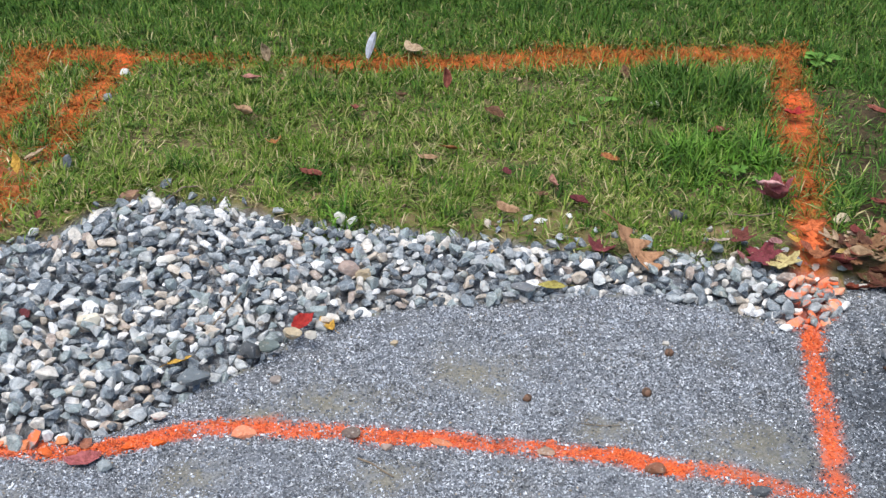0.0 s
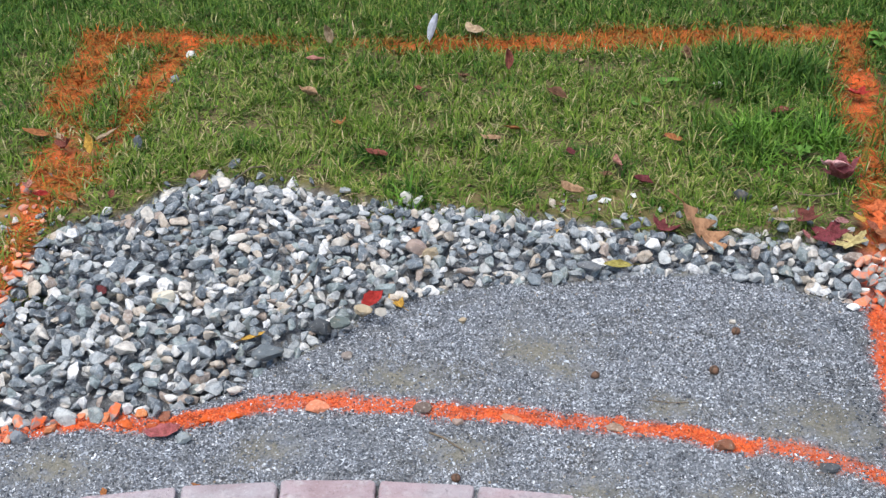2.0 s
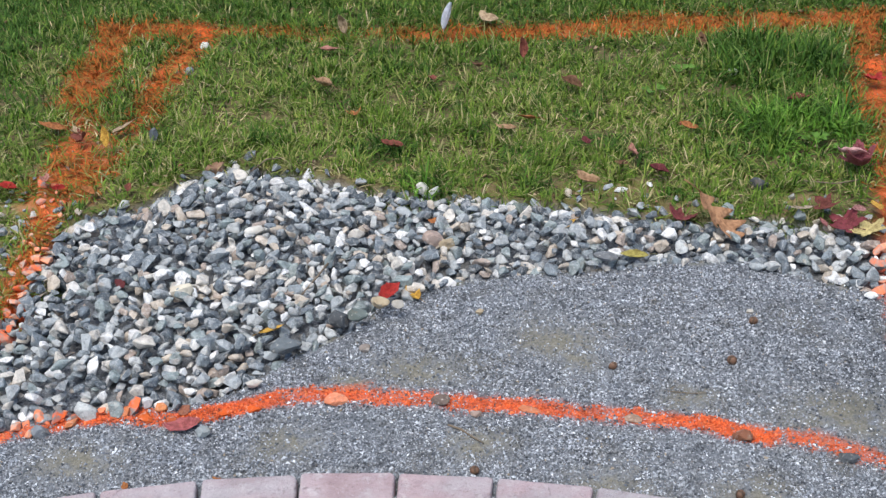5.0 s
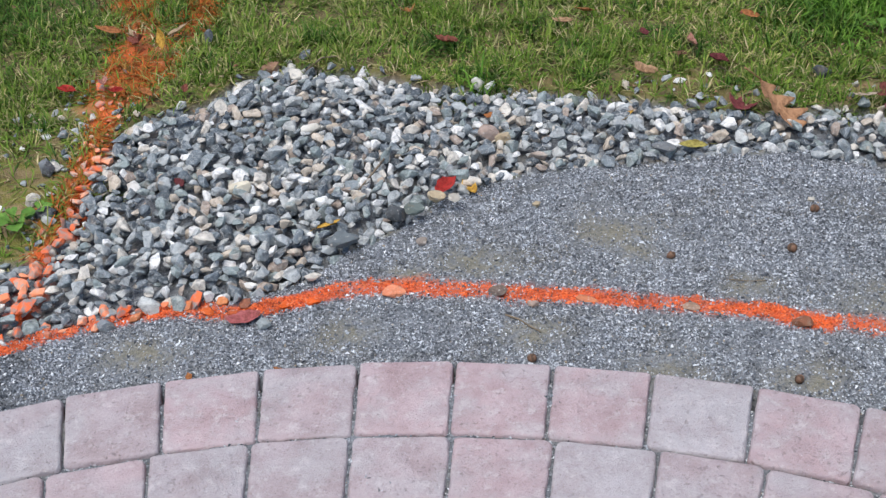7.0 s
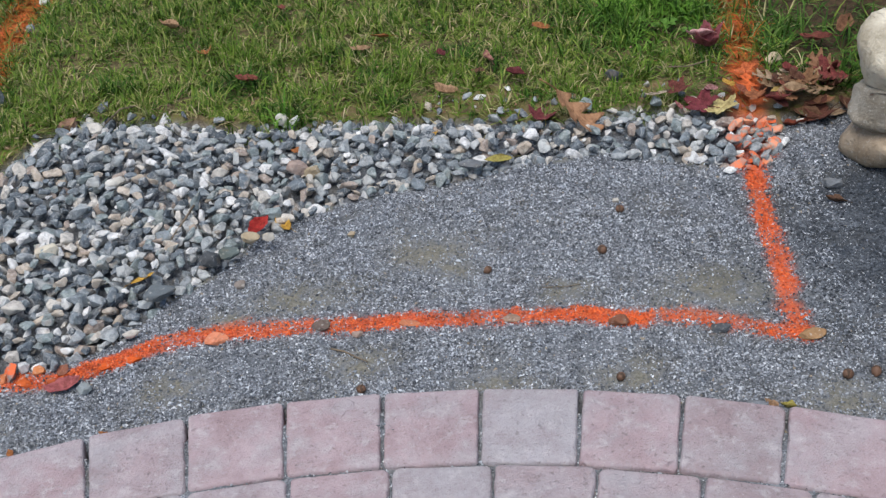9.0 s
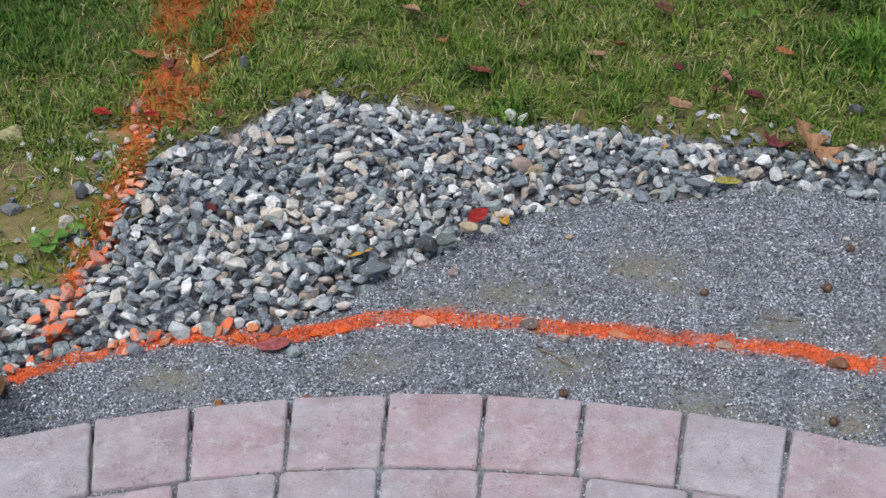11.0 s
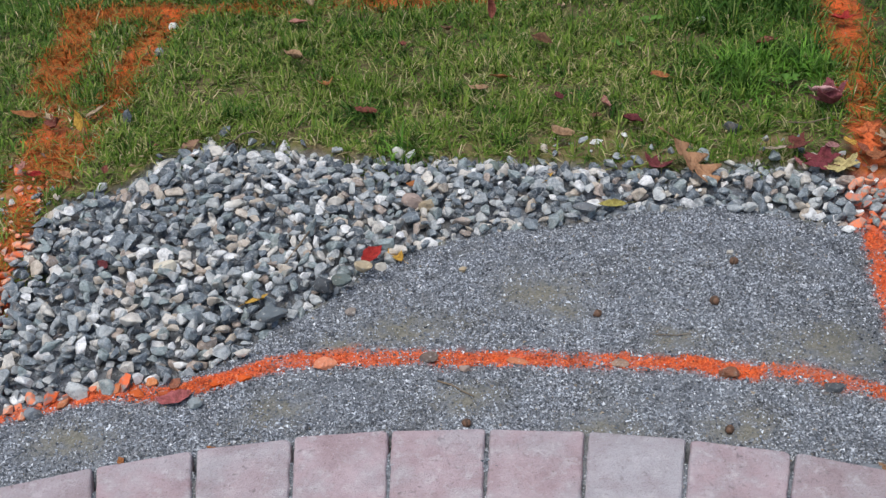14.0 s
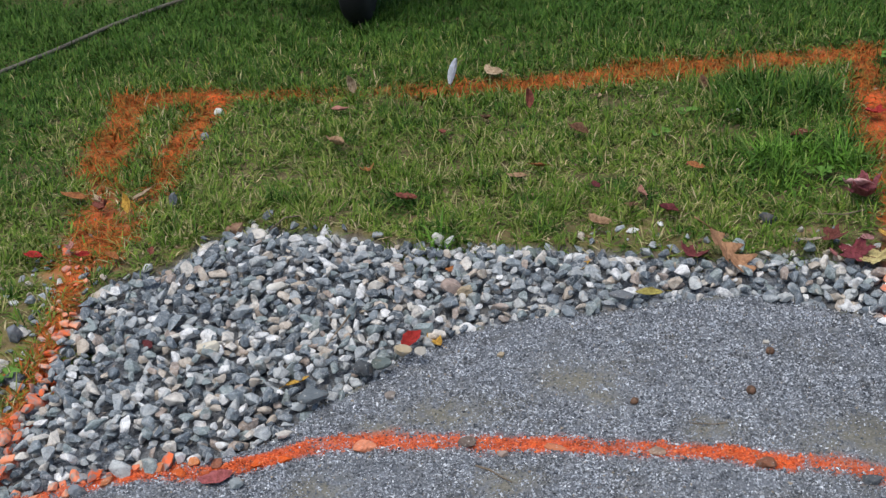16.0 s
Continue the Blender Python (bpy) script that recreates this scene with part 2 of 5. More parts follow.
STEEL = plain_material("dark_painted_steel", (0.028, 0.024, 0.028), 0.5)
HOSE = plain_material("weathered_hose", (0.12, 0.105, 0.08), 0.7)
WEED = blade_material("weed_leaf", [(0.0, (0.060, 0.145, 0.022)), (0.5, (0.10, 0.20, 0.035)), (1.0, (0.15, 0.24, 0.07))], (0.8, 0.9, 0.8))
FEATHER = plain_material("pale_feather", (0.66, 0.68, 0.74), 0.7)


# ---- plan of the ground ----
LOW_X = [-40, -3, -0.96, -0.82, -0.54, -0.37, -0.30, -0.218, -0.10, -0.06, 0.04, 0.22, 0.42, 0.58, 0.74, 0.85, 0.99, 1.06, 1.12, 1.15, 1.25, 1.4, 4, 40]
LOW_Y = [1.0, 1.2, 1.45, 1.555, 1.642, 1.672, 1.72, 1.81, 1.905, 1.975, 2.046, 2.10, 2.115, 2.145, 2.15, 2.09, 2.03, 2.02, 2.10, 2.18, 2.20, 2.22, 2.3, 2.3]
UP_X = [-40, -1.1, -0.87, -0.845, -0.83, -0.77, -0.654, -0.563, -0.471, -0.264, -0.146, 0.034, 0.236, 0.47, 0.629, 0.83, 0.95, 1.06, 1.13, 1.16, 40]
UP_Y = [1.5, 1.79, 1.76, 1.80, 2.2, 2.34, 2.38, 2.52, 2.575, 2.525, 2.46, 2.425, 2.39, 2.345, 2.29, 2.31, 2.27, 2.22, 2.19, 1.5, 1.5]
CENTRE, RADIUS = (-0.048, -0.8865), 2.344


def low_edge(x):
    return np.interp(x, LOW_X, LOW_Y)


def up_edge(x):
    return np.maximum(np.interp(x, UP_X, UP_Y), low_edge(x))


def waves(x, y, f, seed=0.0):
    """Soft unevenness, about -1 to 1."""
    a = np.sin(f * (x * 0.9 + y * 0.5) + seed) + np.sin(f * 1.7 * (y * 0.95 - x * 0.35) + 2.1 + seed) + 0.7 * np.sin(f * 2.9 * (x * 0.4 + y * 1.1) + 4.4 + seed)
    b = np.sin(f * 1.3 * (x - 0.8 * y) + 1.3 * seed + 0.7) * np.sin(f * 2.3 * (x + 0.3 * y) + seed)
    return (a + b) / 3.2


def smooth(a, lo, hi):
    t = np.clip((a - lo) / (hi - lo), 0, 1)
    return t * t * (3 - 2 * t)


def dust_mask(x, y):
    ring = smooth(RADIUS + 1.15 - np.hypot(x - CENTRE[0], y - CENTRE[1]) + 0.05 * waves(x, y, 9), -0.03, 0.03)
    return smooth(low_edge(x) - y + 0.012 * waves(x, y, 60), -0.012, 0.012) * ring


def gravel_mask(x, y):
    return smooth(y - low_edge(x), -0.01, 0.01) * smooth(up_edge(x) - y, -0.01, 0.01)


def height(x, y):
    """Height of the soil, the stone dust and the bed below the gravel."""
    dust, gravel = dust_mask(x, y), gravel_mask(x, y)
    lawn = 0.006 + 0.010 * waves(x, y, 3.1) * smooth(y, 2.2, 2.8) + 0.003 * waves(x, y, 17, 1)
    bed = -0.022 + 0.006 * waves(x, y, 9, 2)
    grit = -0.012 + 0.0035 * waves(x, y, 7, 3) + 0.0018 * waves(x, y, 31, 5)
    z = lawn * (1 - dust) * (1 - gravel) + bed * gravel + grit * dust
    inward = RADIUS - np.hypot(x - CENTRE[0], y - CENTRE[1])
    joint = 0.003 + 0.003 * waves(x, y, 33, 4) + 0.002 * waves(x, y, 90, 2)
    hole = 0.035 * np.exp(-((inward - 0.020) / 0.013) ** 2) * smooth(waves(x, y, 13, 6), -0.5, 0.1)
    return z + joint * smooth(inward, 0.02, 0.05) - hole


# patches of brown fines in the stone dust, and bare soil in the lawn
DIRT = [(0.82, 1.62, 0.13), (0.38, 1.45, 0.07), (0.02, 1.765, 0.10), (0.30, 1.865, 0.10), (0.34, 1.80, 0.05), (-0.20, 1.56, 0.06), (0.14, 1.55, 0.07), (1.08, 1.25, 0.12), (0.62, 1.42, 0.07), (-0.57, 1.50, 0.08), (0.95, 1.30, 0.08), (0.55, 1.68, 0.06), (-0.10, 1.73, 0.05)]
# stone wall's shade painted into the dust, with dark streaks and patches
SHADE_AND_MARKS = [(1.42, 1.68, 0.42), (1.27, 1.87, 0.17), (1.10, 1.69, 0.035), (1.15, 1.53, 0.035), (1.35, 1.35, 0.16), (-0.97, 1.37, 0.18)]
# shade right of the orange line and below leaves, painted as dark soil
LAWN_SHADE = [(1.52, 2.65, 0.42), (1.34, 2.48, 0.26), (1.60, 3.0, 0.38), (1.38, 2.75, 0.18), (1.16, 2.30, 0.13)]
BARE = [(0.46, 2.44, 0.13, 0.055), (0.62, 2.36, 0.10, 0.04), (-0.07, 2.55, 0.05, 0.03), (-1.14, 2.02, 0.30, 0.20), (-0.92, 1.97, 0.11, 0.26), (0.92, 2.38, 0.08, 0.04),
        (-0.60, 2.44, 0.07, 0.04), (-0.93, 2.36, 0.09, 0.06), (0.18, 2.46, 0.05, 0.03), (0.04, 2.83, 0.06, 0.05), (1.15, 2.25, 0.19, 0.13)]
# grass thinned so that the painted lawn shade shows
THIN = [(1.52, 2.65, 0.30), (1.36, 2.46, 0.19), (1.34, 2.68, 0.12), (1.55, 3.0, 0.22)]


def patches(x, y, spots, flat):
    most = np.zeros_like(x)
    for px_, py_, r in spots:
        most = np.maximum(most, np.exp(-(((x - px_) / r) ** 2 + ((y - py_) / (flat * r)) ** 2) * (1 + 0.4 * waves(x, y, 30))))
    return most


def bareness(x, y):
    left = np.ones_like(x)
    for bx, by, rx, ry in BARE:
        left = left * (1 - 0.97 * np.exp(-(((x - bx) / rx) ** 2 + ((y - by) / ry) ** 2 * (1 + 0.3 * waves(x, y, 50))) ** 2))
    return 1 - left


# spray marks: width from the middle to the edge, strength, then the corners of the line
SPRAY_FRONT = [(0.0225, 1.0, [(-0.86, 1.50), (-0.82, 1.535), (-0.74, 1.573), (-0.64, 1.613), (-0.543, 1.625), (-0.42, 1.62), (-0.325, 1.645), (-0.243, 1.68), (-0.13, 1.69)]),
               (0.0225, 1.0, [(-0.10, 1.69), (0.02, 1.68), (0.05, 1.675)]), (0.018, 0.45, [(-0.14, 1.69), (0.09, 1.668)]),
               (0.0225, 1.0, [(0.09, 1.668), (0.127, 1.665), (0.274, 1.652), (0.406, 1.632)]), (0.0225, 1.0, [(0.44, 1.628), (0.525, 1.612), (0.62, 1.588), (0.68, 1.575)]),
               (0.022, 0.9, [(0.72, 1.566), (0.77, 1.555), (0.85, 1.515), (0.94, 1.47)])]
SPRAY_RIGHT = [(0.022, 0.8, [(0.935, 1.48), (0.94, 1.545)]), (0.022, 0.95, [(0.957, 1.60), (0.977, 1.746), (1.004, 1.909), (1.04, 2.05), (1.06, 2.11)]),
               (0.042, 1.0, [(1.03, 2.05), (1.06, 2.11), (1.075, 2.18)]), (0.036, 0.6, [(1.075, 2.18), (1.10, 2.30), (1.13, 2.40)]), (0.03, 0.75, [(1.13, 2.40), (1.185, 2.68)]),
               (0.05, 0.85, [(1.205, 2.80), (1.262, 3.06)]), (0.042, 0.9, [(1.262, 3.06), (1.30, 3.28), (1.35, 3.50)])]
SPRAY_TOP = [(0.055, 1.0, [(-0.97, 3.42), (-0.72, 3.43)]), (0.032, 0.65, [(-0.72, 3.42), (-0.44, 3.41)]), (0.03, 0.3, [(-0.44, 3.41), (-0.10, 3.40)]),
             (0.04, 0.75, [(-0.05, 3.39), (0.30, 3.39)]), (0.042, 1.0, [(0.30, 3.39), (0.60, 3.41)]), (0.065, 0.9, [(0.60, 3.43), (0.80, 3.45), (1.0, 3.44)]), (0.05, 0.85, [(1.0, 3.45), (1.37, 3.51)])]
SPRAY_LEFT = [(0.029, 1.0, [(-0.85, 1.62), (-0.842, 1.68), (-0.838, 1.813), (-0.842, 2.008), (-0.861, 2.252), (-0.875, 2.45)]), (0.055, 0.65, [(-0.875, 2.40), (-0.89, 2.66)]),
              (0.045, 0.45, [(-0.90, 2.75), (-0.94, 2.95)]), (0.055, 0.95, [(-0.95, 2.95), (-0.96, 3.12)]), (0.045, 0.8, [(-0.955, 3.12), (-0.96, 3.42)]),
              (0.035, 0.65, [(-0.83, 2.42), (-0.79, 2.60)]), (0.03, 0.6, [(-0.785, 2.70), (-0.755, 2.83)]), (0.032, 0.95, [(-0.755, 2.83), (-0.757, 3.0)]), (0.034, 1.0, [(-0.757, 3.0), (-0.71, 3.30), (-0.68, 3.42)])]


def spray(x, y):
    """How much paint lies at a place, 0 to 1."""
    x, y = np.asarray(x, float), np.asarray(y, float)
    most = np.zeros_like(x)
    edge = 0.36 * waves(x, y, 45, 7) + 0.26 * waves(x, y, 120, 3)
    for wide, strength, line in SPRAY_FRONT + SPRAY_RIGHT + SPRAY_TOP + SPRAY_LEFT:
        for (ax, ay), (bx, by) in zip(line, line[1:]):
            dx, dy = bx - ax, by - ay
            k = np.clip(((x - ax) * dx + (y - ay) * dy) / (dx * dx + dy * dy), 0, 1)
            off = np.hypot(x - ax - k * dx, y - ay - k * dy) / (wide * (1.25 if min(ay, by) > 2.35 else 1.0))
            most = np.maximum(most, strength * (0.76 + 0.32 * waves(x, y, 23, 2)) * (1 - smooth(off + edge, 0.42, 1.52)))
    return most


# ---- building helpers ----
def part(name, bm, material, parent=None, label=""):
    """One mesh object out of a bmesh, under a thing or a part."""
    me = bpy.data.meshes.new(name)
    bm.to_mesh(me)
    bm.free()
    ob = new(name, me)
    me.materials.append(material)
    if parent:
        ob.parent = parent
    return tagged(ob, label)


def fast_mesh(name, verts, tris, materials, index=None, shade=False):
    """A mesh out of arrays."""
    me = bpy.data.meshes.new(name)
    me.vertices.add(len(verts))
    me.vertices.foreach_set("co", np.asarray(verts, np.float32).ravel())
    me.loops.add(tris.size)
    me.loops.foreach_set("vertex_index", np.asarray(tris, np.int32).ravel())
    me.polygons.add(len(tris))
    me.polygons.foreach_set("loop_start", np.arange(len(tris), dtype=np.int32) * tris.shape[1])
    for m in materials:
        me.materials.append(m)
    if index is not None:
        me.polygons.foreach_set("material_index", np.asarray(index, np.int32))
    me.polygons.foreach_set("use_smooth", np.full(len(tris), shade))
    me.update(calc_edges=True)
    return me


def rings(bm, centres, radii, sides=8):
    """A tube of the given radii along a row of points."""
    rows = []
    for i, c in enumerate(centres):
        way = (Vector(centres[min(i + 1, len(centres) - 1)]) - Vector(centres[max(i - 1, 0)])).normalized()
        side = way.cross(Vector((0, 0, 1)) if abs(way.z) < 0.9 else Vector((1, 0, 0))).normalized()
        up = side.cross(way)
        rows.append([bm.verts.new(Vector(c) + radii[i] * (math.cos(a) * side + math.sin(a) * up)) for a in (2 * math.pi * k / sides for k in range(sides))])
    for a, b in zip(rows, rows[1:]):
        for k in range(sides):
            bm.faces.new((a[k], a[(k + 1) % sides], b[(k + 1) % sides], b[k])).smooth = True
    bm.faces.new(rows[0][::-1])
    bm.faces.new(rows[-1])
    return bm


def rotations(count, rng, tilt):
    """Turns about the upright axis, then leans of up to about tilt."""
    a, b, c = rng.uniform(0, 2 * np.pi, count), rng.normal(0, tilt, count), rng.normal(0, tilt, count)
    ca, sa, cb, sb, cc, sc = np.cos(a), np.sin(a), np.cos(b), np.sin(b), np.cos(c), np.sin(c)
    o, l = np.zeros(count), np.ones(count)
    rz = np.stack([np.stack([ca, -sa, o], 1), np.stack([sa, ca, o], 1), np.stack([o, o, l], 1)], 1)
    rx = np.stack([np.stack([l, o, o], 1), np.stack([o, cb, -sb], 1), np.stack([o, sb, cb], 1)], 1)
    ry = np.stack([np.stack([cc, o, sc], 1), np.stack([o, l, o], 1), np.stack([-sc, o, cc], 1)], 1)
    return rx @ ry @ rz


def spread(rng, count, box, least, keep):
    """Places at random in a box that lie no closer than least and that keep() accepts."""
    cells, places = {}, []
    x, y = rng.uniform(box[0], box[1], count), rng.uniform(box[2], box[3], count)
    ok = keep(x, y) > rng.uniform(0, 1, count)
    for px, py in zip(x[ok], y[ok]):
        i, j = int(px // least), int(py // least)
        if all((px - qx) ** 2 + (py - qy) ** 2 > least * least for a in (i - 1, i, i + 1) for b in (j - 1, j, j + 1) for qx, qy in cells.get((a, b), ())):
            cells.setdefault((i, j), []).append((px, py))
            places.append((px, py))
    return np.array(places).reshape(-1, 2)


# ---- ground: one sheet out to the horizon ----
def steps(lo, hi, fine, far):
    inner = np.arange(lo, hi + fine / 2, fine)
    grow = fine * np.cumsum(1.28 ** np.arange(1, 40))
    grow = np.append(grow[grow < far], far)
    return np.concatenate([lo - grow[::-1], inner, hi + grow])


gx, gy = np.meshgrid(steps(-1.9, 1.9, 0.0125, 400), steps(0.85, 4.7, 0.0125, 400))
near = (np.abs(gx) < 6) & (gy > -4) & (gy < 10)
gz = np.where(near, height(gx, gy), 0.0)
rows_y, cols_x = gx.shape
corner_index = np.arange(rows_y * cols_x).reshape(rows_y, cols_x)
quads = np.stack([corner_index[:-1, :-1], corner_index[:-1, 1:], corner_index[1:, 1:], corner_index[1:, :-1]], -1).reshape(-1, 4)
ground_mesh = fast_mesh("ground", np.stack([gx, gy, gz], -1).reshape(-1, 3), quads, [GROUND], shade=True)
for key, values in (("dust", np.maximum(dust_mask(gx, gy), gravel_mask(gx, gy))), ("spray", spray(gx, gy) * near),
                    ("lawn", np.maximum(smooth(gy - up_edge(gx), -0.01, 0.05) * (1 - bareness(gx, gy)), 1 - smooth(RADIUS + 1.2 - np.hypot(gx - CENTRE[0], gy - CENTRE[1]), -0.03, 0.05))), ("turf", smooth(np.maximum(np.abs(gx) - 1.9, np.maximum(gy - 4.6, 1.3 - gy)), 0.0, 0.5)), ("fines", patches(gx, gy, DIRT, 0.7)), ("lawn_shade", patches(gx, gy, LAWN_SHADE, 0.9)), ("shade_and_marks", patches(gx, gy, SHADE_AND_MARKS, 0.8))):
    ground_mesh.attributes.new(key, "FLOAT", "POINT").data.foreach_set("value", values.astype(np.float32).ravel())
tagged(new("ground", ground_mesh), "bare soil, lawn floor and grey stone dust ground", "ground", kind="structure")


# ---- gravel ----
def stone_template(seed, facets=14):
    """A crushed stone about 1 long with flat faces and slightly worn edges."""
    rng = np.random.RandomState(seed)
    p = rng.normal(size=(facets, 3))
    p /= np.linalg.norm(p, axis=1)[:, None]
    p *= rng.uniform(0.85, 1.1, (facets, 1)) * np.array([0.51, rng.uniform(0.30, 0.44), rng.uniform(0.20, 0.33)])
    bm = bmesh.new()
    for v in p:
        bm.verts.new(v)
    hull = bmesh.ops.convex_hull(bm, input=bm.verts)
    bmesh.ops.delete(bm, geom=[g for g in hull["geom_interior"] if isinstance(g, bmesh.types.BMVert)], context="VERTS")
    bmesh.ops.dissolve_limit(bm, angle_limit=0.3, verts=bm.verts, edges=bm.edges)
    bmesh.ops.bevel(bm, geom=list(bm.edges), offset=0.028, segments=1, affect="EDGES", clamp_overlap=True)
    bmesh.ops.triangulate(bm, faces=bm.faces)
    me = bpy.data.meshes.new("stone")
    bm.to_mesh(me)
    bm.free()
    me.materials.append(STONE)
    return me


def mesh_arrays(me):
    v = np.empty(len(me.vertices) * 3)
    me.vertices.foreach_get("co", v)
    t = np.empty(len(me.polygons) * 3, int)
    me.polygons.foreach_get("vertices", t)
    return v.reshape(-1, 3), t.reshape(-1, 3)


stone_meshes = [stone_template(s) for s in range(26)]
painted_meshes = []
for me in stone_meshes[:10]:
    copy = me.copy()
    copy.materials.clear()
    copy.materials.append(STONE_PAINTED)
    painted_meshes.append(copy)
stone_arrays = [mesh_arrays(me) for me in stone_meshes]


def gravel_keep(x, y):
    inside = gravel_mask(x, y)
    rim = 0.05 * 0.6 * smooth(y - low_edge(x), -0.05, 0.0) * smooth(up_edge(x) - y, -0.06, 0.0)
    return np.maximum(inside, rim)


def left_rim(x, y):
    """Loose stones along the mark at the end of the bed, and on the bare soil beside it."""
    along = (1 - smooth(np.abs(x + 0.875), 0.02, 0.07)) * smooth(y, 1.78, 1.85) * (1 - smooth(y, 2.34, 2.47)) * 0.35
    around = (np.abs(x + 1.0) < 0.28) * (y > 1.75) * (y < 2.4) * 0.018
    beside = 0.22 * np.exp(-((x + 0.95) / 0.06) ** 2 - ((y - 2.34) / 0.10) ** 2)
    return np.maximum(along, np.maximum(around, beside))


rng = np.random.RandomState(11)
gravel_box = (-1.9, 1.2, 1.1, 2.7)
lower = spread(rng, 80000, gravel_box, 0.0225, gravel_mask)
upper = spread(rng, 80000, gravel_box, 0.0215, gravel_keep)
loose = np.concatenate([spread(rng, 9000, (-1.35, -0.75, 1.74, 2.5), 0.024, left_rim), spread(rng, 3000, (0.3, 1.05, 2.3, 2.52), 0.03, lambda x, y: 0.06 * bareness(x, y))])
places = np.concatenate([lower, upper, loose])
level = np.concatenate([np.zeros(len(lower)), np.ones(len(upper)), np.full(len(loose), 0.3)])
count = len(places)
size = np.clip(np.exp(rng.normal(np.log(0.0335), 0.29, count)), 0.017, 0.055)
size[level == 0.3] *= rng.uniform(0.4, 0.85, int((level == 0.3).sum()))
turn = rotations(count, rng, 0.42)
px, py = places.T
inner_bed = smooth(np.minimum(py - low_edge(px), up_edge(px) - py), 0.0, 0.09)
pz = height(px, py) + np.where(level == 1, 0.006 + 0.026 * inner_bed + rng.normal(0, 0.0045, count), 0.003 + 0.012 * inner_bed) + 0.1 * size
painted = spray(px, py) * (level > 0) > rng.uniform(0.06, 0.34, count)

gravel_bed = tagged(new("gravel_bed"), "bed of loose grey and white crushed stone", "gravel")
gravel_bed.location = (0.0, 2.0, -0.02)
near_patio = np.where((level == 1) & ~painted, np.hypot(px + 0.1, py - 1.2), 9.0)
singles = set(np.argsort(near_patio)[:300].tolist())
joined_v, joined_t, joined_m, base_index = [], [], [], 0
for i in range(count):
    k = int(rng.randint(len(stone_meshes)))
    if i in singles:
        ob = new("stone", stone_meshes[k])
        m = Matrix(turn[i].tolist()).to_4x4()
        m.translation = (px[i], py[i] - 2.0, pz[i] + 0.02)
        ob.matrix_basis = m @ Matrix.Diagonal((size[i], size[i], size[i], 1))
        ob.parent = gravel_bed
    else:
        v, t = stone_arrays[k]
        joined_v.append((v * size[i]) @ turn[i].T + (px[i], py[i] - 2.0, pz[i] + 0.02))
        joined_t.append(t + base_index)
        joined_m.append(np.full(len(t), int(painted[i])))
        base_index += len(v)
rest = new("loose_gravel", fast_mesh("loose_gravel", np.concatenate(joined_v), np.concatenate(joined_t), [STONE_JOINED, STONE_PAINTED], np.concatenate(joined_m)))
rest.parent = gravel_bed
tagged(rest, "crushed grey stone, some sprayed orange", kind="stuff")


def single_stone(x, y, long, wide, high, turn_z, colour, label, seed, lift=0.0, name="rock"):
    """One stone that stands out, with a surface and colour of its own."""
    rng = np.random.RandomState(seed)
    bm = bmesh.new()
    bmesh.ops.create_icosphere(bm, subdivisions=3, radius=0.55)
    cuts = rng.normal(size=(14, 3))
    cuts /= np.linalg.norm(cuts, axis=1)[:, None]
    deep = rng.uniform(0.30, 0.42, 14)
    for v in bm.verts:
        for c, d in zip(cuts, deep):
            over = v.co.dot(Vector(c)) - d
            if over > 0:
                v.co -= Vector(c) * over * 0.97
        v.co *= 1 + 0.06 * noise.noise(v.co * 4 + Vector((seed, 0, 0)))
        v.co = 0.95 * Vector((v.co.x * long, v.co.y * wide, v.co.z * high))
    for f in bm.faces:
        f.smooth = False
    ob = part(name, bm, BOULDER)
    ob.color = (*colour, 1)
    ob.matrix_world = pose(x, y, float(height(x, y)) + 0.3 * high + lift, rng.uniform(-12, 12), rng.uniform(-12, 12), turn_z)
    return tagged(ob, label, "stone")


# ---- stone dust: loose grit on the sheet ----
def grains(name, places, sizes, rng, materials, index, lift):
    """Many small broken grains in one mesh."""
    n = len(places)
    shape = np.array([(1, 0.1, -0.1), (-0.8, 0.6, -0.1), (-0.6, -0.75, -0.05), (0.0, 0.0, 0.62)]) * 0.5
    faces = np.array([(0, 1, 3), (1, 2, 3), (2, 0, 3)])
    v = shape[None] * rng.uniform(0.6, 1.3, (n, 4, 1)) * sizes[:, None, None]
    v = np.einsum("nij,nkj->nki", rotations(n, rng, 0.5), v)
    v += np.concatenate([places, (height(*places.T) + lift * sizes)[:, None]], 1)[:, None]
    t = faces[None] + 4 * np.arange(n)[:, None, None]
    return fast_mesh(name, v.reshape(-1, 3), t.reshape(-1, 3), materials, np.repeat(index, 3))


count = 680000
dx, dy = rng.uniform(-1.45, 1.7, count), rng.uniform(1.02, 2.25, count)
chance = dust_mask(dx, dy)
chance = chance * (1 - 0.92 * patches(dx, dy, DIRT, 0.7) ** 0.7) * (1 - 0.5 * patches(dx, dy, SHADE_AND_MARKS, 0.8))
chance = chance * np.where(np.hypot(dx - CENTRE[0], dy - CENTRE[1]) < RADIUS, 0.30, 1) * np.clip(0.78 + 0.36 * waves(dx, dy, 12, 9) + 0.2 * waves(dx * 0.5, dy * 2, 25, 4), 0.12, 1)
sel = chance > rng.uniform(0, 1, count)
grit_places = np.stack([dx[sel], dy[sel]], 1)
grit_sizes = np.clip(np.exp(rng.normal(np.log(0.0045), 0.38, len(grit_places))), 0.0022, 0.0105)
grit_paint = (spray(*grit_places.T) > rng.uniform(0.12, 0.88, len(grit_places))).astype(int)
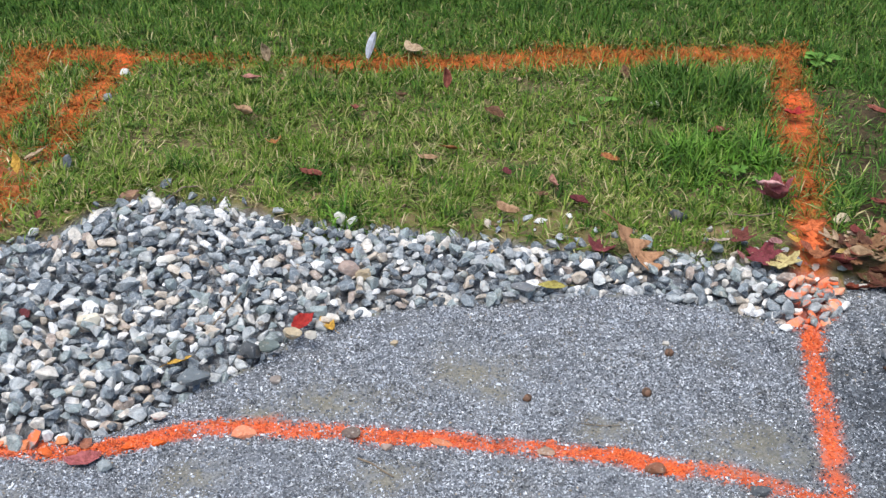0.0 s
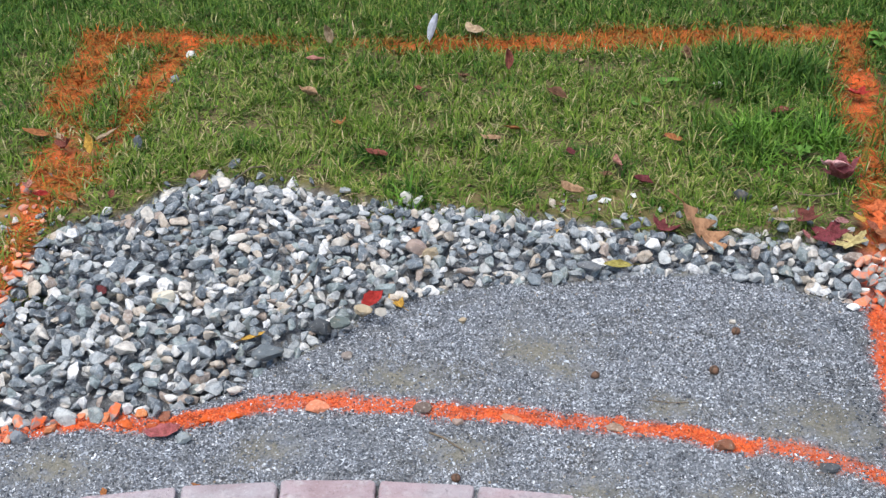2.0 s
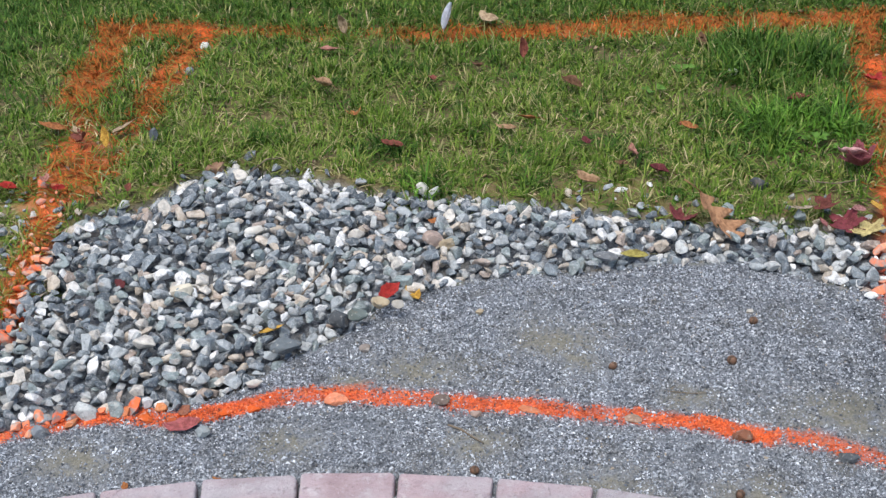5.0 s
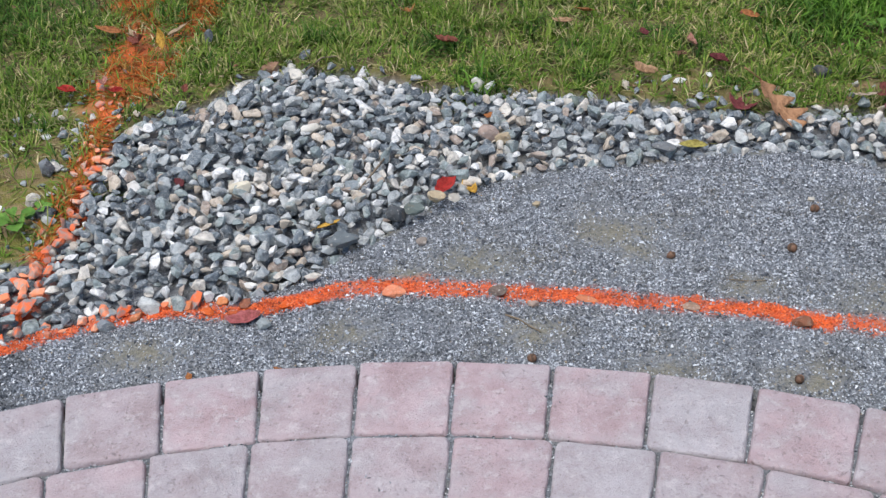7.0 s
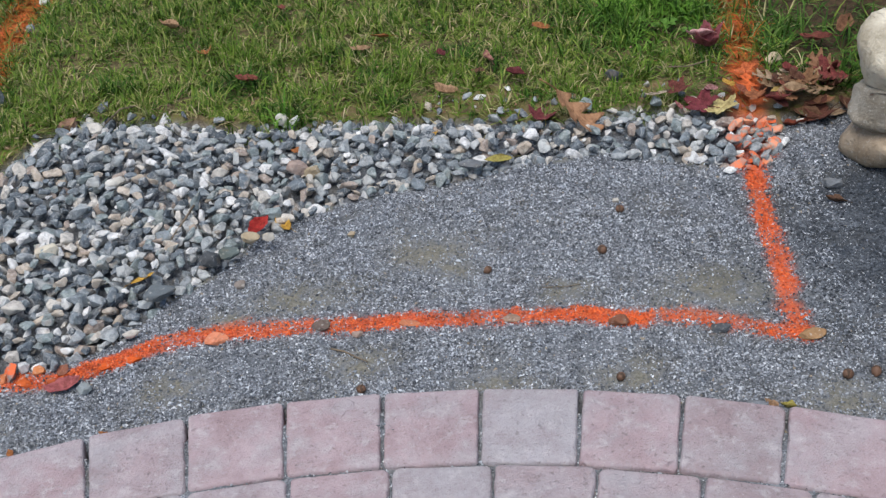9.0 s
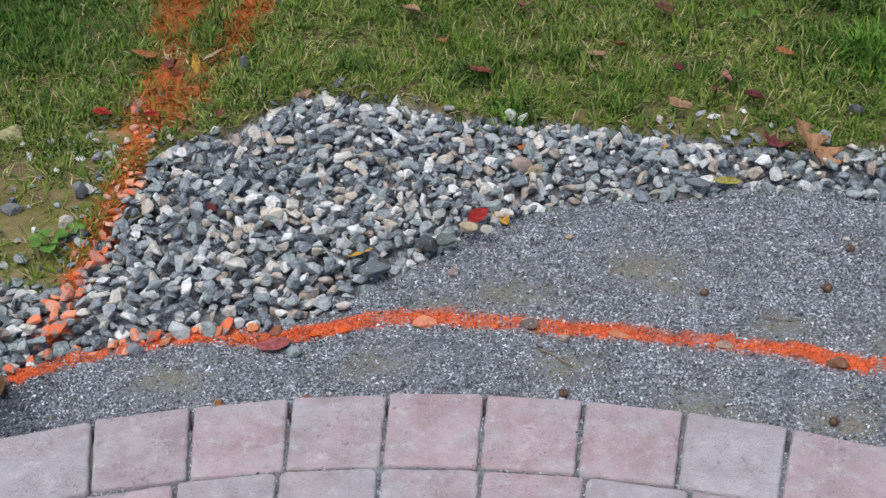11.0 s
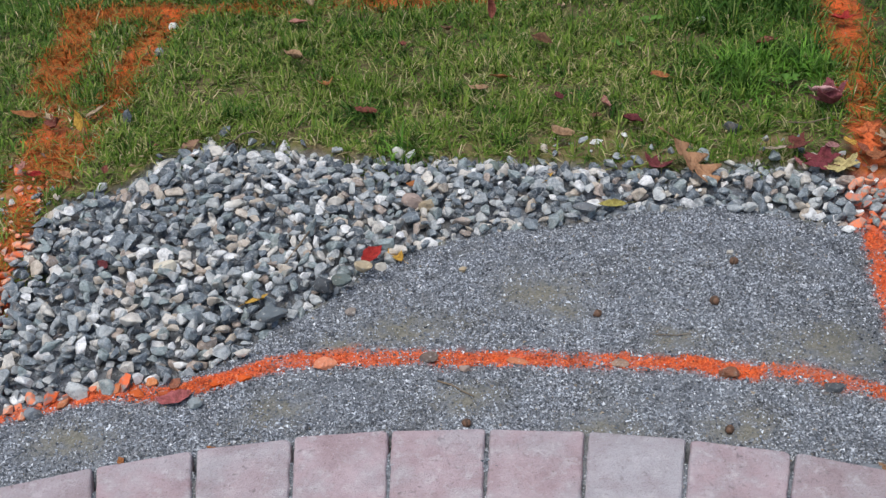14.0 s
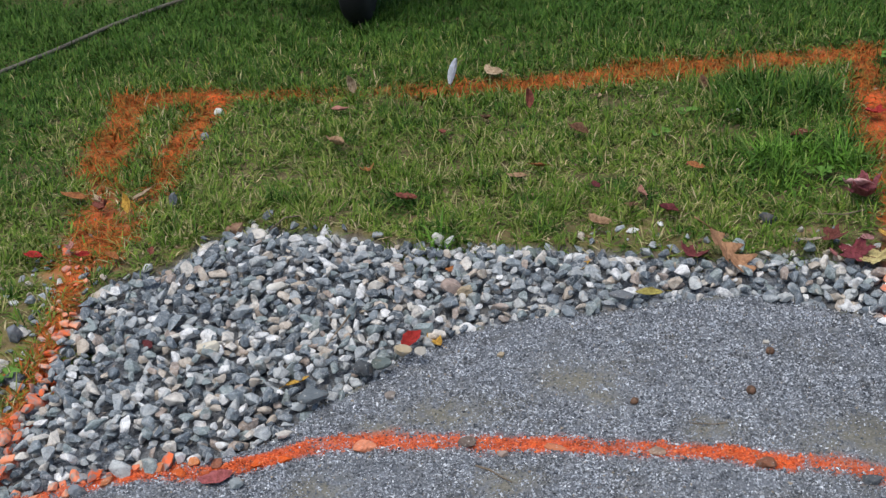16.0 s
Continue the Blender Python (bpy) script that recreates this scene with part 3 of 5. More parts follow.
grit_paint = np.where((grit_paint == 0) & (patches(*grit_places.T, SHADE_AND_MARKS, 0.8) > rng.uniform(0.1, 0.7, len(grit_places))), 2, grit_paint)
tagged(new("stone_dust", grains("stone_dust", grit_places, grit_sizes, rng, [GRIT, GRIT_PAINTED, GRIT_SHADE_AND_MARKS], grit_paint, 0.17)),
       "blue-grey stone dust with a sprayed orange line", "stone dust", kind="stuff")


# ---- lawn ----
FRESH = [(0.98, 2.74, 0.13), (0.90, 2.76, 0.08), (1.05, 2.70, 0.09), (0.93, 2.60, 0.08), (0.0, 2.43, 0.05)]
TALL = [(0.93, 3.08, 0.13), (1.10, 3.12, 0.12), (0.90, 2.74, 0.13), (1.04, 2.75, 0.12), (1.36, 2.52, 0.18), (0.02, 2.43, 0.04), (-0.10, 2.62, 0.05), (0.95, 3.25, 0.12)]


def lawn_chance(x, y):
    edge = np.where(np.hypot(x - CENTRE[0], y - CENTRE[1]) > RADIUS + 1.15, -99.0, up_edge(x))
    c = smooth(y - edge + 0.03 * waves(x, y, 40) + 0.02 * waves(x, y, 95, 2), -0.04, 0.01) * ((y > low_edge(x) + 0.03) | (edge < -90)) * (y > edge - 0.015)
    c = c * np.clip(0.58 + 0.34 * waves(x, y, 11, 6) + 0.42 * waves(x, y, 38, 8) + 0.25 * smooth(y, 3.0, 3.6), 0.06, 1)
    c = c * (1 - bareness(x, y)) * (1 - 0.88 * patches(x, y, THIN, 0.9) ** 0.8)
    tuft = 0.8 * np.exp(-((x + 0.03) / 0.05) ** 2 - ((y - 2.405) / 0.025) ** 2) + 0.5 * np.exp(-((x + 0.79) / 0.03) ** 2 - ((y - 2.02) / 0.05) ** 2)
    tuft = tuft + 0.5 * np.exp(-((x + 0.655) / 0.04) ** 2 - ((y - 2.40) / 0.03) ** 2) + 0.3 * np.exp(-((x + 1.16) / 0.04) ** 2 - ((y - 1.93) / 0.06) ** 2)
    tuft = tuft + 1.0 * np.exp(-((x + 0.86) / 0.035) ** 2 - ((y - 1.92) / 0.12) ** 2) + 0.9 * np.exp(-((x + 0.86) / 0.035) ** 2 - ((y - 2.2) / 0.15) ** 2) + 0.12 * np.exp(-((x + 0.93) / 0.07) ** 2 - ((y - 1.86) / 0.04) ** 2)
    return np.maximum(c, tuft)


def blades(name, x, y, rng, scale, materials, paint, outward=None):
    """Curved, tapering blades of grass in one mesh."""
    n = len(x)
    tall = np.zeros(n)
    for tx, ty, r in TALL:
        tall = np.maximum(tall, np.exp(-((x - tx) ** 2 + (y - ty) ** 2) / r ** 2))
    long = rng.uniform(0.018, 0.052, n) * (1 + 1.0 * tall) * (1 + 0.25 * waves(x, y, 8, 1)) * scale
    wide = rng.uniform(0.0008, 0.0022, n) * (1 + 0.35 * tall) * scale
    az = np.where(rng.uniform(0, 1, n) < 0.35, rng.uniform(0, 2 * np.pi, n), 4.2 * waves(x, y, 10, 3) + 3.0 * waves(x, y, 31, 5) + rng.normal(0, 0.9, n))
    lean, bend = np.abs(rng.normal(0.75, 0.5, n)), rng.uniform(0.1, 1.6, n)
    if outward is not None:
        az = np.where(np.isnan(outward), az, outward + rng.normal(0, 0.5, n))
        long = np.where(np.isnan(outward), long, long * 1.25)
    long, lean = np.where(paint == 1, 0.75 * long, long), np.where(paint == 1, lean + 0.3, lean)
    out = np.stack([np.cos(az), np.sin(az)], 1)
    side = np.stack([-np.sin(az), np.cos(az)], 1)
    v = np.empty((n, 7, 3))
    r, z, a = np.zeros(n), height(x, y) - 0.003, lean
    for i, w in enumerate((0.8, 1.0, 0.75, 0.0)):
        c = np.stack([x, y], 1) + out * r[:, None]
        if i < 3:
            for j, s in enumerate((-1, 1)):
                v[:, 2 * i + j, :2] = c + s * side * (wide * w)[:, None]
                v[:, 2 * i + j, 2] = z
        else:
            v[:, 6, :2], v[:, 6, 2] = c, z
        r, z, a = r + np.sin(a) * long / 3, z + np.cos(a) * long / 3, np.minimum(a + bend * 0.5, 2.0)
    v[:, :, 2] = np.maximum(v[:, :, 2], height(x, y)[:, None] + 0.001)
    faces = np.array([(0, 1, 3), (0, 3, 2), (2, 3, 5), (2, 5, 4), (4, 5, 6)])
    t = faces[None] + 7 * np.arange(n)[:, None, None]
    return fast_mesh(name, v.reshape(-1, 3), t.reshape(-1, 3), materials, np.repeat(paint, 5), shade=True)


def sow(count, box, rng):
    x, y = rng.uniform(box[0], box[1], count), rng.uniform(box[2], box[3], count)
    ok = lawn_chance(x, y) > rng.uniform(0, 1, count)
    return x[ok], y[ok]


def tufts(count, each, box, rng):
    """Blades that grow in bunches and fall outward from the middle of each bunch."""
    cx, cy = sow(count, box, rng)
    cx, cy = np.repeat(cx, each), np.repeat(cy, each)
    ox, oy = rng.normal(0, 0.010, len(cx)), rng.normal(0, 0.010, len(cx))
    keep = rng.uniform(0, 1, len(cx)) < np.repeat(rng.uniform(0.3, 1.0, len(cx) // each), each)
    return (cx + ox)[keep], (cy + oy)[keep], np.arctan2(oy, ox)[keep]


lx, ly = sow(230000, (-2.0, 1.95, 1.72, 4.75), rng)
bx, by, fall = tufts(19000, 18, (-1.9, 1.9, 1.72, 4.4), rng)
fall = np.concatenate([np.full(len(lx), np.nan), fall])
lx, ly = np.concatenate([lx, bx]), np.concatenate([ly, by])
# lush growth; far, left and right terms also paint in vignette and shade
lush_shade = smooth(ly + 0.12 * waves(lx, ly, 5, 4), 2.7, 3.9) * 0.72 + 0.3 * smooth(ly, 3.45, 4.2)
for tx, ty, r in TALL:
    lush_shade = np.maximum(lush_shade, 0.95 * np.exp(-((lx - tx) ** 2 + (ly - ty) ** 2) / (1.5 * r) ** 2))
lush_shade = np.maximum(lush_shade, 0.92 * smooth(-lx + 0.1 * waves(lx, ly, 6, 5), 0.98, 1.35) * smooth(ly, 2.5, 2.9))
lush_shade = np.maximum(lush_shade, 0.85 * smooth(lx + 0.1 * waves(lx, ly, 7, 2), 0.95, 1.4))
lush_shade = np.maximum(lush_shade, 0.85 * smooth(waves(lx, ly, 24, 3) + 0.4 * waves(lx, ly, 7, 9), 0.25, 0.75))
lawn_paint = np.where(lush_shade > rng.uniform(0, 1, len(lx)), 2, 0)
fresh = patches(lx, ly, FRESH, 0.7)
lawn_paint = np.where(fresh > rng.uniform(0.25, 1.0, len(lx)), 3, lawn_paint)
lawn_paint = np.where(spray(lx + rng.normal(0, 0.016, len(lx)), ly + rng.normal(0, 0.016, len(lx))) * np.where(ly > 3.25, 1.05, 1.0) > rng.uniform(0.05, 0.52, len(lx)), 1, lawn_paint)
tagged(new("grass", blades("grass", lx, ly, rng, 1.0, [BLADES, BLADES_PAINTED, BLADES_LUSH_SHADE, BLADES_BRIGHT], lawn_paint, fall)), "short green lawn grass with sprayed orange lines", "grass", kind="stuff")
ox, oy = sow(110000, (-6.5, 6.5, -6, 9), rng)
outer = (ox < -2.0) | (ox > 1.95) | (oy > 4.75) | (oy < 1.72)
tagged(new("grass", blades("grass", ox[outer], oy[outer], rng, 1.7, [BLADES, BLADES_PAINTED, BLADES_LUSH_SHADE], np.where(rng.uniform(0, 1, outer.sum()) < 0.75, 2, 0))), "short green lawn grass farther off", "grass", kind="stuff")


# ---- leaves ----
def leaf_blade(shape, seed, curl):
    """A leaf about 1 long, along y, curled and a little crumpled."""
    rng = random.Random(seed)
    bm = bmesh.new()
    if shape == "maple":
        tips, rings_n, spokes = 5, 6, 60
        last = [bm.verts.new((0, -0.1, 0))]
        for i in range(1, rings_n + 1):
            row = []
            for k in range(spokes):
                a = 2 * math.pi * k / spokes
                lobe = abs(math.cos(a * tips / 2)) ** 1.5
                tooth = 0.06 * abs(math.sin(a * 11))
                r = (0.29 + 0.24 * lobe + tooth) * (0.55 if math.cos(a) < -0.8 else 1) * i / rings_n
                row.append(bm.verts.new((r * math.sin(a), r * math.cos(a) - 0.1, 0)))
            for k in range(spokes):
                m = (k + 1) % spokes
                if i == 1:
                    bm.faces.new((last[0], row[m], row[k]))
                else:
                    bm.faces.new((last[k], last[m], row[m], row[k]))
            last = row
    else:
        rows_n, cols_n, grid = (40, 8, []) if shape == "oak" else (12, 6, [])
        arch = 0.0 if shape == "oak" else rng.choice((-1, 1)) * rng.uniform(0.1, 0.5)
        for i in range(rows_n + 1):
            t = i / rows_n
            if shape == "oak":
                body = math.sin(math.pi * t ** 0.85) ** 0.7 * (0.20 + 0.16 * t)
                w = max(0.012, body * (0.36 + 1.1 * abs(math.sin(math.pi * 3.6 * t)) ** 1.5))
                sweep = 0.16
            else:
                w = max(0.006, 0.27 * math.sin(math.pi * t ** 0.85) ** 0.75 * (1 + 0.35 * noise.noise(Vector((t * 5, seed * 1.3, 0)))))
                sweep = 0.05
            row = []
            for j in range(cols_n + 1):
                s = 2 * j / cols_n - 1
                row.append(bm.verts.new((s * w + arch * (t - 0.5) ** 2, t - 0.5 + sweep * abs(s) * w * 3, 0)))
            grid.append(row)
        for a, b in zip(grid, grid[1:]):
            for j in range(cols_n):
                bm.faces.new((a[j], a[j + 1], b[j + 1], b[j]))
    fold = rng.uniform(0.2, 0.9) * curl if shape == "oval" else 0.15 * curl
    cup, twist = curl * rng.uniform(0.7, 1.3), rng.uniform(-0.5, 0.5) * curl
    for v in bm.verts:
        x, y = v.co.x, v.co.y
        v.co.z = cup * (1.5 * x * x + 0.7 * y * y) + fold * abs(x) + 0.5 * curl * (y + 0.1) ** 3 + twist * x * y + 0.10 * curl * noise.noise(Vector((x * 4, y * 4, seed)))
        v.co.z += 0.012 * abs(noise.noise(Vector((x * 14, y * 14, seed + 3.0))))
        v.co.x *= 1 - 0.22 * min(1, abs(cup))
    for f in bm.faces:
        f.smooth = True
    return bm


def leaf(x, y, size, turn_z, shape, colour, curl, label, seed, lean=0.0, lift=0.0):
    blade = part("leaf", leaf_blade(shape, seed, curl), LEAF)
    blade.color = (*colour, 1)
    thick = blade.modifiers.new("thickness", "SOLIDIFY")
    thick.thickness = 0.006
    bm = bmesh.new()
    end = -0.36 if shape == "maple" else -0.5
    root = (0, end + 0.03, blade.data.vertices[0].co.z + 0.01)
    rings(bm, [root, (0.02, end - 0.14, 0.05), (0.06, end - 0.28, 0.03)], [0.011, 0.010, 0.014], 6)
    stem = part("stem", bm, LEAF, blade)
    stem.color = (*[c * 0.7 for c in colour], 1)
    rng = random.Random(seed + 40)
    on_lawn = y > float(up_edge(x))
    z = float(height(x, y)) + (0.027 if on_lawn else 0.034 if y > float(low_edge(x)) else 0.004) + lift
    blade.matrix_world = pose(x, y, z, rng.uniform(-18, 18) + lean, rng.uniform(-22, 22), turn_z) @ Matrix.Scale((1.0 if on_lawn else 1.25) * size, 4)
    return tagged(blade, label, "leaf", group="fallen leaves")


RED, MAROON, DULL_RED = (0.40, 0.035, 0.03), (0.14, 0.035, 0.04), (0.23, 0.075, 0.055)
YELLOW, OLIVE, TAN = (0.60, 0.36, 0.07), (0.38, 0.33, 0.09), (0.38, 0.24, 0.14)
PALE, RUST, BROWN, PINK = (0.44, 0.33, 0.21), (0.38, 0.15, 0.055), (0.16, 0.085, 0.05), (0.42, 0.20, 0.16)
# x, y, length, turn
GRAVEL_LEAVES = [(-0.045, 1.988, 0.056, -30, "oval", RED, 0.7, "small red leaf on the gravel edge"), (0.012, 2.016, 0.045, 30, "oval", YELLOW, 0.7, "small yellow leaf curled on the gravel"),
                 (-0.27, 1.855, 0.042, -70, "oval", YELLOW, 0.4, "small yellow leaf lying among the stones"), (0.35, 2.26, 0.04, 120, "oval", YELLOW, 0.5, "small yellow leaf lying among the stones"),
                 (0.49, 2.14, 0.05, 80, "oval", OLIVE, 0.2, "olive yellow leaf at the gravel edge"), (0.685, 2.265, 0.114, 238, "oak", (0.42, 0.23, 0.125), 0.45, "large tan oak leaf on the gravel edge"),
                 (0.612, 2.29, 0.058, 140, "maple", (0.20, 0.05, 0.055), 0.5, "maroon leaf beside a large oak leaf"), (-0.40, 1.59, 0.055, 100, "oval", (0.40, 0.12, 0.12), 0.7, "dull red leaf on the orange line"),
                 (-0.62, 2.03, 0.03, 40, "oval", MAROON, 0.3, "small maroon leaf among the stones"), (0.05, 2.29, 0.035, 70, "oval", RUST, 0.3, "small rusty leaf among the stones")]
LEFT_LEAVES = [(-0.98, 2.41, 0.055, 70, "oval", RED, 0.9, "bright red curled leaf in the grass"), (-0.90, 2.44, 0.05, 20, "oval", PINK, 0.7, "pinkish curled leaf in the grass"),
               (-0.86, 2.40, 0.042, 130, "oval", RED, 0.8, "red leaf beside the orange mark"), (-0.69, 2.40, 0.034, 10, "oval", DULL_RED, 0.6, "red leaf at the gravel edge"),
               (-0.78, 2.39, 0.04, 60, "oval", RUST, 0.6, "rusty leaf at the gravel edge"), (-0.87, 2.66, 0.05, 160, "maple", DULL_RED, 0.7, "dull red leaf in the grass"),
               (-0.97, 2.73, 0.07, 95, "oval", RUST, 0.3, "rusty leaf flat in the grass"), (-0.895, 2.69, 0.05, 35, "oval", PALE, 0.9, "pale slim curled leaf in the grass"),
               (-0.79, 2.615, 0.055, -10, "oval", YELLOW, 0.8, "yellow leaf upright in the grass"), (-0.78, 2.72, 0.07, 140, "oval", PALE, 0.35, "pale tan leaf flat in the grass")]
LAWN_LEAVES = [(-0.28, 2.98, 0.075, 45, "oval", TAN, 0.9, "tan curled leaf in the lawn"), (-0.29, 3.23, 0.06, 95, "oval", PINK, 0.7, "pinkish tan leaf in the lawn"),
               (-0.26, 3.36, 0.06, 10, "oval", PALE, 0.8, "pale upright leaf in the lawn"), (0.18, 3.44, 0.085, 40, "oval", PALE, 0.4, "pale tan leaf beside the orange line"),
               (0.22, 2.71, 0.055, 80, "oval", TAN, 0.5, "tan leaf flat in the lawn"), (0.41, 2.43, 0.06, 60, "oval", TAN, 0.9, "tan curled leaf at the lawn edge"),
               (-0.18, 2.80, 0.045, 20, "maple", RUST, 0.6, "rusty red leaf in the lawn"), (0.02, 3.02, 0.05, 10, "oval", DULL_RED, 0.6, "dull red leaf in the lawn"),
               (0.28, 2.77, 0.06, 95, "oval", RUST, 0.4, "orange brown leaf in the lawn"), (0.41, 2.98, 0.07, 50, "oval", BROWN, 0.9, "brown curled leaf in the lawn"),
               (0.69, 2.71, 0.05, 80, "oval", RUST, 0.3, "orange leaf flat in the lawn"), (1.0, 2.86, 0.065, 100, "oval", DULL_RED, 0.5, "red brown leaf in long grass")]
DARK_LEAVES = [(0.15, 3.12, 0.06, 30, "oval", BROWN, 0.7, "dark brown leaf in the lawn"), (0.28, 3.17, 0.06, 5, "oval", DULL_RED, 1.0, "maroon upright curled leaf in the lawn"),
               (-0.07, 2.61, 0.06, 95, "oval", DULL_RED, 0.6, "dull maroon leaf in the lawn"), (0.42, 2.63, 0.04, 20, "oval", MAROON, 0.5, "small maroon leaf in the lawn"),
               (0.53, 2.575, 0.055, 10, "oval", PINK, 0.9, "pink and maroon curled leaf"), (0.585, 2.48, 0.06, 70, "oval", MAROON, 0.7, "dark maroon leaf at the lawn edge"),
               (0.81, 3.26, 0.06, 5, "oval", BROWN, 0.6, "dark brown leaf in the lawn"), (0.50, 2.52, 0.04, 60, "oval", BROWN, 0.6, "brown leaf scrap at the lawn edge"),
               (1.23, 2.97, 0.06, 30, "maple", RED, 0.5, "red leaf on the orange mark"), (1.47, 2.99, 0.06, 50, "oval", DULL_RED, 0.5, "dull red leaf in the lawn")]
PILE_LEAVES = [(1.065, 2.505, 0.088, 60, "maple", (0.25, 0.075, 0.085), 1.0, "large maroon curled leaf in the grass"), (1.05, 2.515, 0.07, 80, "oval", (0.60, 0.34, 0.33), 0.7, "pale pink curled leaf in the grass"),
               (0.89, 2.30, 0.06, 120, "oak", (0.50, 0.40, 0.31), 0.3, "pale beige oak leaf on the gravel"), (1.33, 2.47, 0.08, 60, "oval", (0.20, 0.06, 0.045), 0.6, "dark red leaf in long grass"),
               (1.30, 2.33, 0.09, 30, "oak", (0.30, 0.16, 0.09), 0.5, "brown oak leaf in long grass"), (1.42, 2.52, 0.08, 140, "oval", (0.22, 0.11, 0.06), 0.6, "brown leaf in long grass"), (0.975, 2.255, 0.085, 40, "maple", (0.20, 0.045, 0.055), 0.7, "maroon leaf in a leaf pile"),
               (0.94, 2.30, 0.08, 110, "maple", (0.16, 0.05, 0.04), 1.0, "dull red leaf in a leaf pile"), (1.02, 2.225, 0.08, 10, "maple", (0.60, 0.50, 0.22), 0.5, "pale yellow leaf in a leaf pile"),
               (1.10, 2.30, 0.10, 170, "oak", (0.70, 0.15, 0.045), 0.7, "oak leaf sprayed bright orange"), (1.155, 2.30, 0.10, 70, "oak", (0.40, 0.29, 0.19), 0.7, "tan oak leaf in a leaf pile"),
               (1.18, 2.225, 0.085, 130, "maple", (0.24, 0.08, 0.05), 0.7, "red brown leaf in a leaf pile"), (1.21, 2.185, 0.062, 60, "oval", BROWN, 0.9, "dark brown curled leaf"),
               (1.25, 2.22, 0.08, 100, "oak", (0.36, 0.24, 0.14), 0.7, "tan leaf in a leaf pile"), (1.17, 2.16, 0.05, 85, "oval", (0.20, 0.05, 0.03), 0.7, "dark red curled leaf"),
               (1.06, 2.31, 0.07, 0, "oval", YELLOW, 0.6, "yellow leaf in a leaf pile"), (1.10, 2.23, 0.07, 140, "maple", (0.34, 0.13, 0.06), 0.7, "rusty leaf in a leaf pile"),
               (1.22, 2.265, 0.085, 20, "maple", (0.26, 0.14, 0.07), 0.7, "brown leaf in a leaf pile"), (1.115, 2.36, 0.07, 65, "maple", (0.66, 0.17, 0.06), 0.6, "leaf sprayed bright orange"),
               (1.19, 2.26, 0.085, 15, "oak", BROWN, 0.7, "dark brown oak leaf in a leaf pile"), (1.23, 2.17, 0.09, 105, "maple", (0.13, 0.05, 0.035), 0.7, "dark brown leaf in a leaf pile"),
               (1.14, 2.20, 0.07, 35, "oval", (0.12, 0.04, 0.035), 0.8, "dark maroon leaf in a leaf pile"), (1.27, 2.25, 0.08, 150, "oval", BROWN, 0.8, "brown leaf in a leaf pile"),
               (1.01, 2.28, 0.06, 120, "oval", (0.40, 0.20, 0.19), 0.6, "pinkish leaf in a leaf pile"), (0.93, 2.265, 0.036, 15, "oval", (0.34, 0.14, 0.14), 0.7, "dull pink leaf in a leaf pile"),
               (1.16, 2.245, 0.06, 100, "oval", (0.50, 0.36, 0.12), 0.6, "mustard yellow leaf in a leaf pile"), (1.20, 2.305, 0.06, 45, "oval", (0.44, 0.34, 0.24), 0.7, "pale tan leaf in a leaf pile"),
               (1.27, 2.19, 0.06, 80, "oval", (0.40, 0.29, 0.19), 0.6, "tan leaf in a leaf pile"), (1.08, 2.27, 0.05, 30, "oval", (0.30, 0.10, 0.06), 0.7, "rusty leaf scrap in a leaf pile")]
pile_rng = random.Random(31)
for _ in range(18):
    shade, words = pile_rng.choice((((0.13, 0.06, 0.04), "small dark brown leaf in a leaf pile"), ((0.36, 0.25, 0.15), "small tan leaf in a leaf pile"),
                                    ((0.20, 0.05, 0.045), "small dark red leaf in a leaf pile"), ((0.30, 0.15, 0.08), "small rusty brown leaf in a leaf pile")))
    PILE_LEAVES.append((pile_rng.uniform(1.12, 1.31), pile_rng.uniform(2.17, 2.31), pile_rng.uniform(0.06, 0.09), pile_rng.uniform(0, 360), pile_rng.choice(("oval", "oval", "maple", "oak")), shade, pile_rng.uniform(0.7, 1.5), words))
DUST_LEAVES = [(1.145, 1.85, 0.036, 70, "oval", (0.13, 0.075, 0.05), 0.9, "small brown leaf beside the stone wall"), (0.825, 1.30, 0.026, 30, "oval", TAN, 1.0, "small tan leaf curled at the pavers"),
               (0.85, 1.292, 0.024, 60, "oval", OLIVE, 0.9, "small olive leaf curled at the pavers"), (-0.87, 1.34, 0.03, 80, "oval", (0.42, 0.25, 0.25), 0.4, "pinkish leaf at the paver edge"),
               (-0.88, 1.455, 0.045, 20, "oval", BROWN, 0.8, "brown leaf scrap at the gravel edge"), (-0.47, 1.435, 0.02, 20, "oval", RUST, 0.5, "rusty leaf scrap at the pavers"), (-0.31, 1.452, 0.02, 60, "oval", RUST, 0.5, "rusty leaf scrap at the pavers")]
for number, (x, y, long, turn_z, shape, colour, curl, label) in enumerate(GRAVEL_LEAVES + LEFT_LEAVES + LAWN_LEAVES + DARK_LEAVES + PILE_LEAVES + DUST_LEAVES):
    upright = "upright" in label
    piled = "pile" in label or "sprayed" in label
    long = 0.78 * long if piled else long
    leaf(x, y, long, turn_z, shape, colour, curl * (0.6 if piled else 1.0), label, number, lean=62.0 if upright else -34.0 if "large tan" in label else 0.0, lift=0.03 if upright else 0.022 if "pale pink" in label or "large tan" in label else 0.006 * (number % 3) if piled else 0.0)

# a pale feather that stands in the lawn
bm = bmesh.new()
vane = []
for i in range(11):
    t = i / 10
    w = 0.016 * math.sin(math.pi * (0.08 + 0.86 * t)) ** 0.7
    vane.append([bm.verts.new((s * w + 0.012 * t * t, -0.010 * t * t + 0.006 * abs(s), 0.105 * t)) for s in (-1, -0.5, 0, 0.5, 1)])
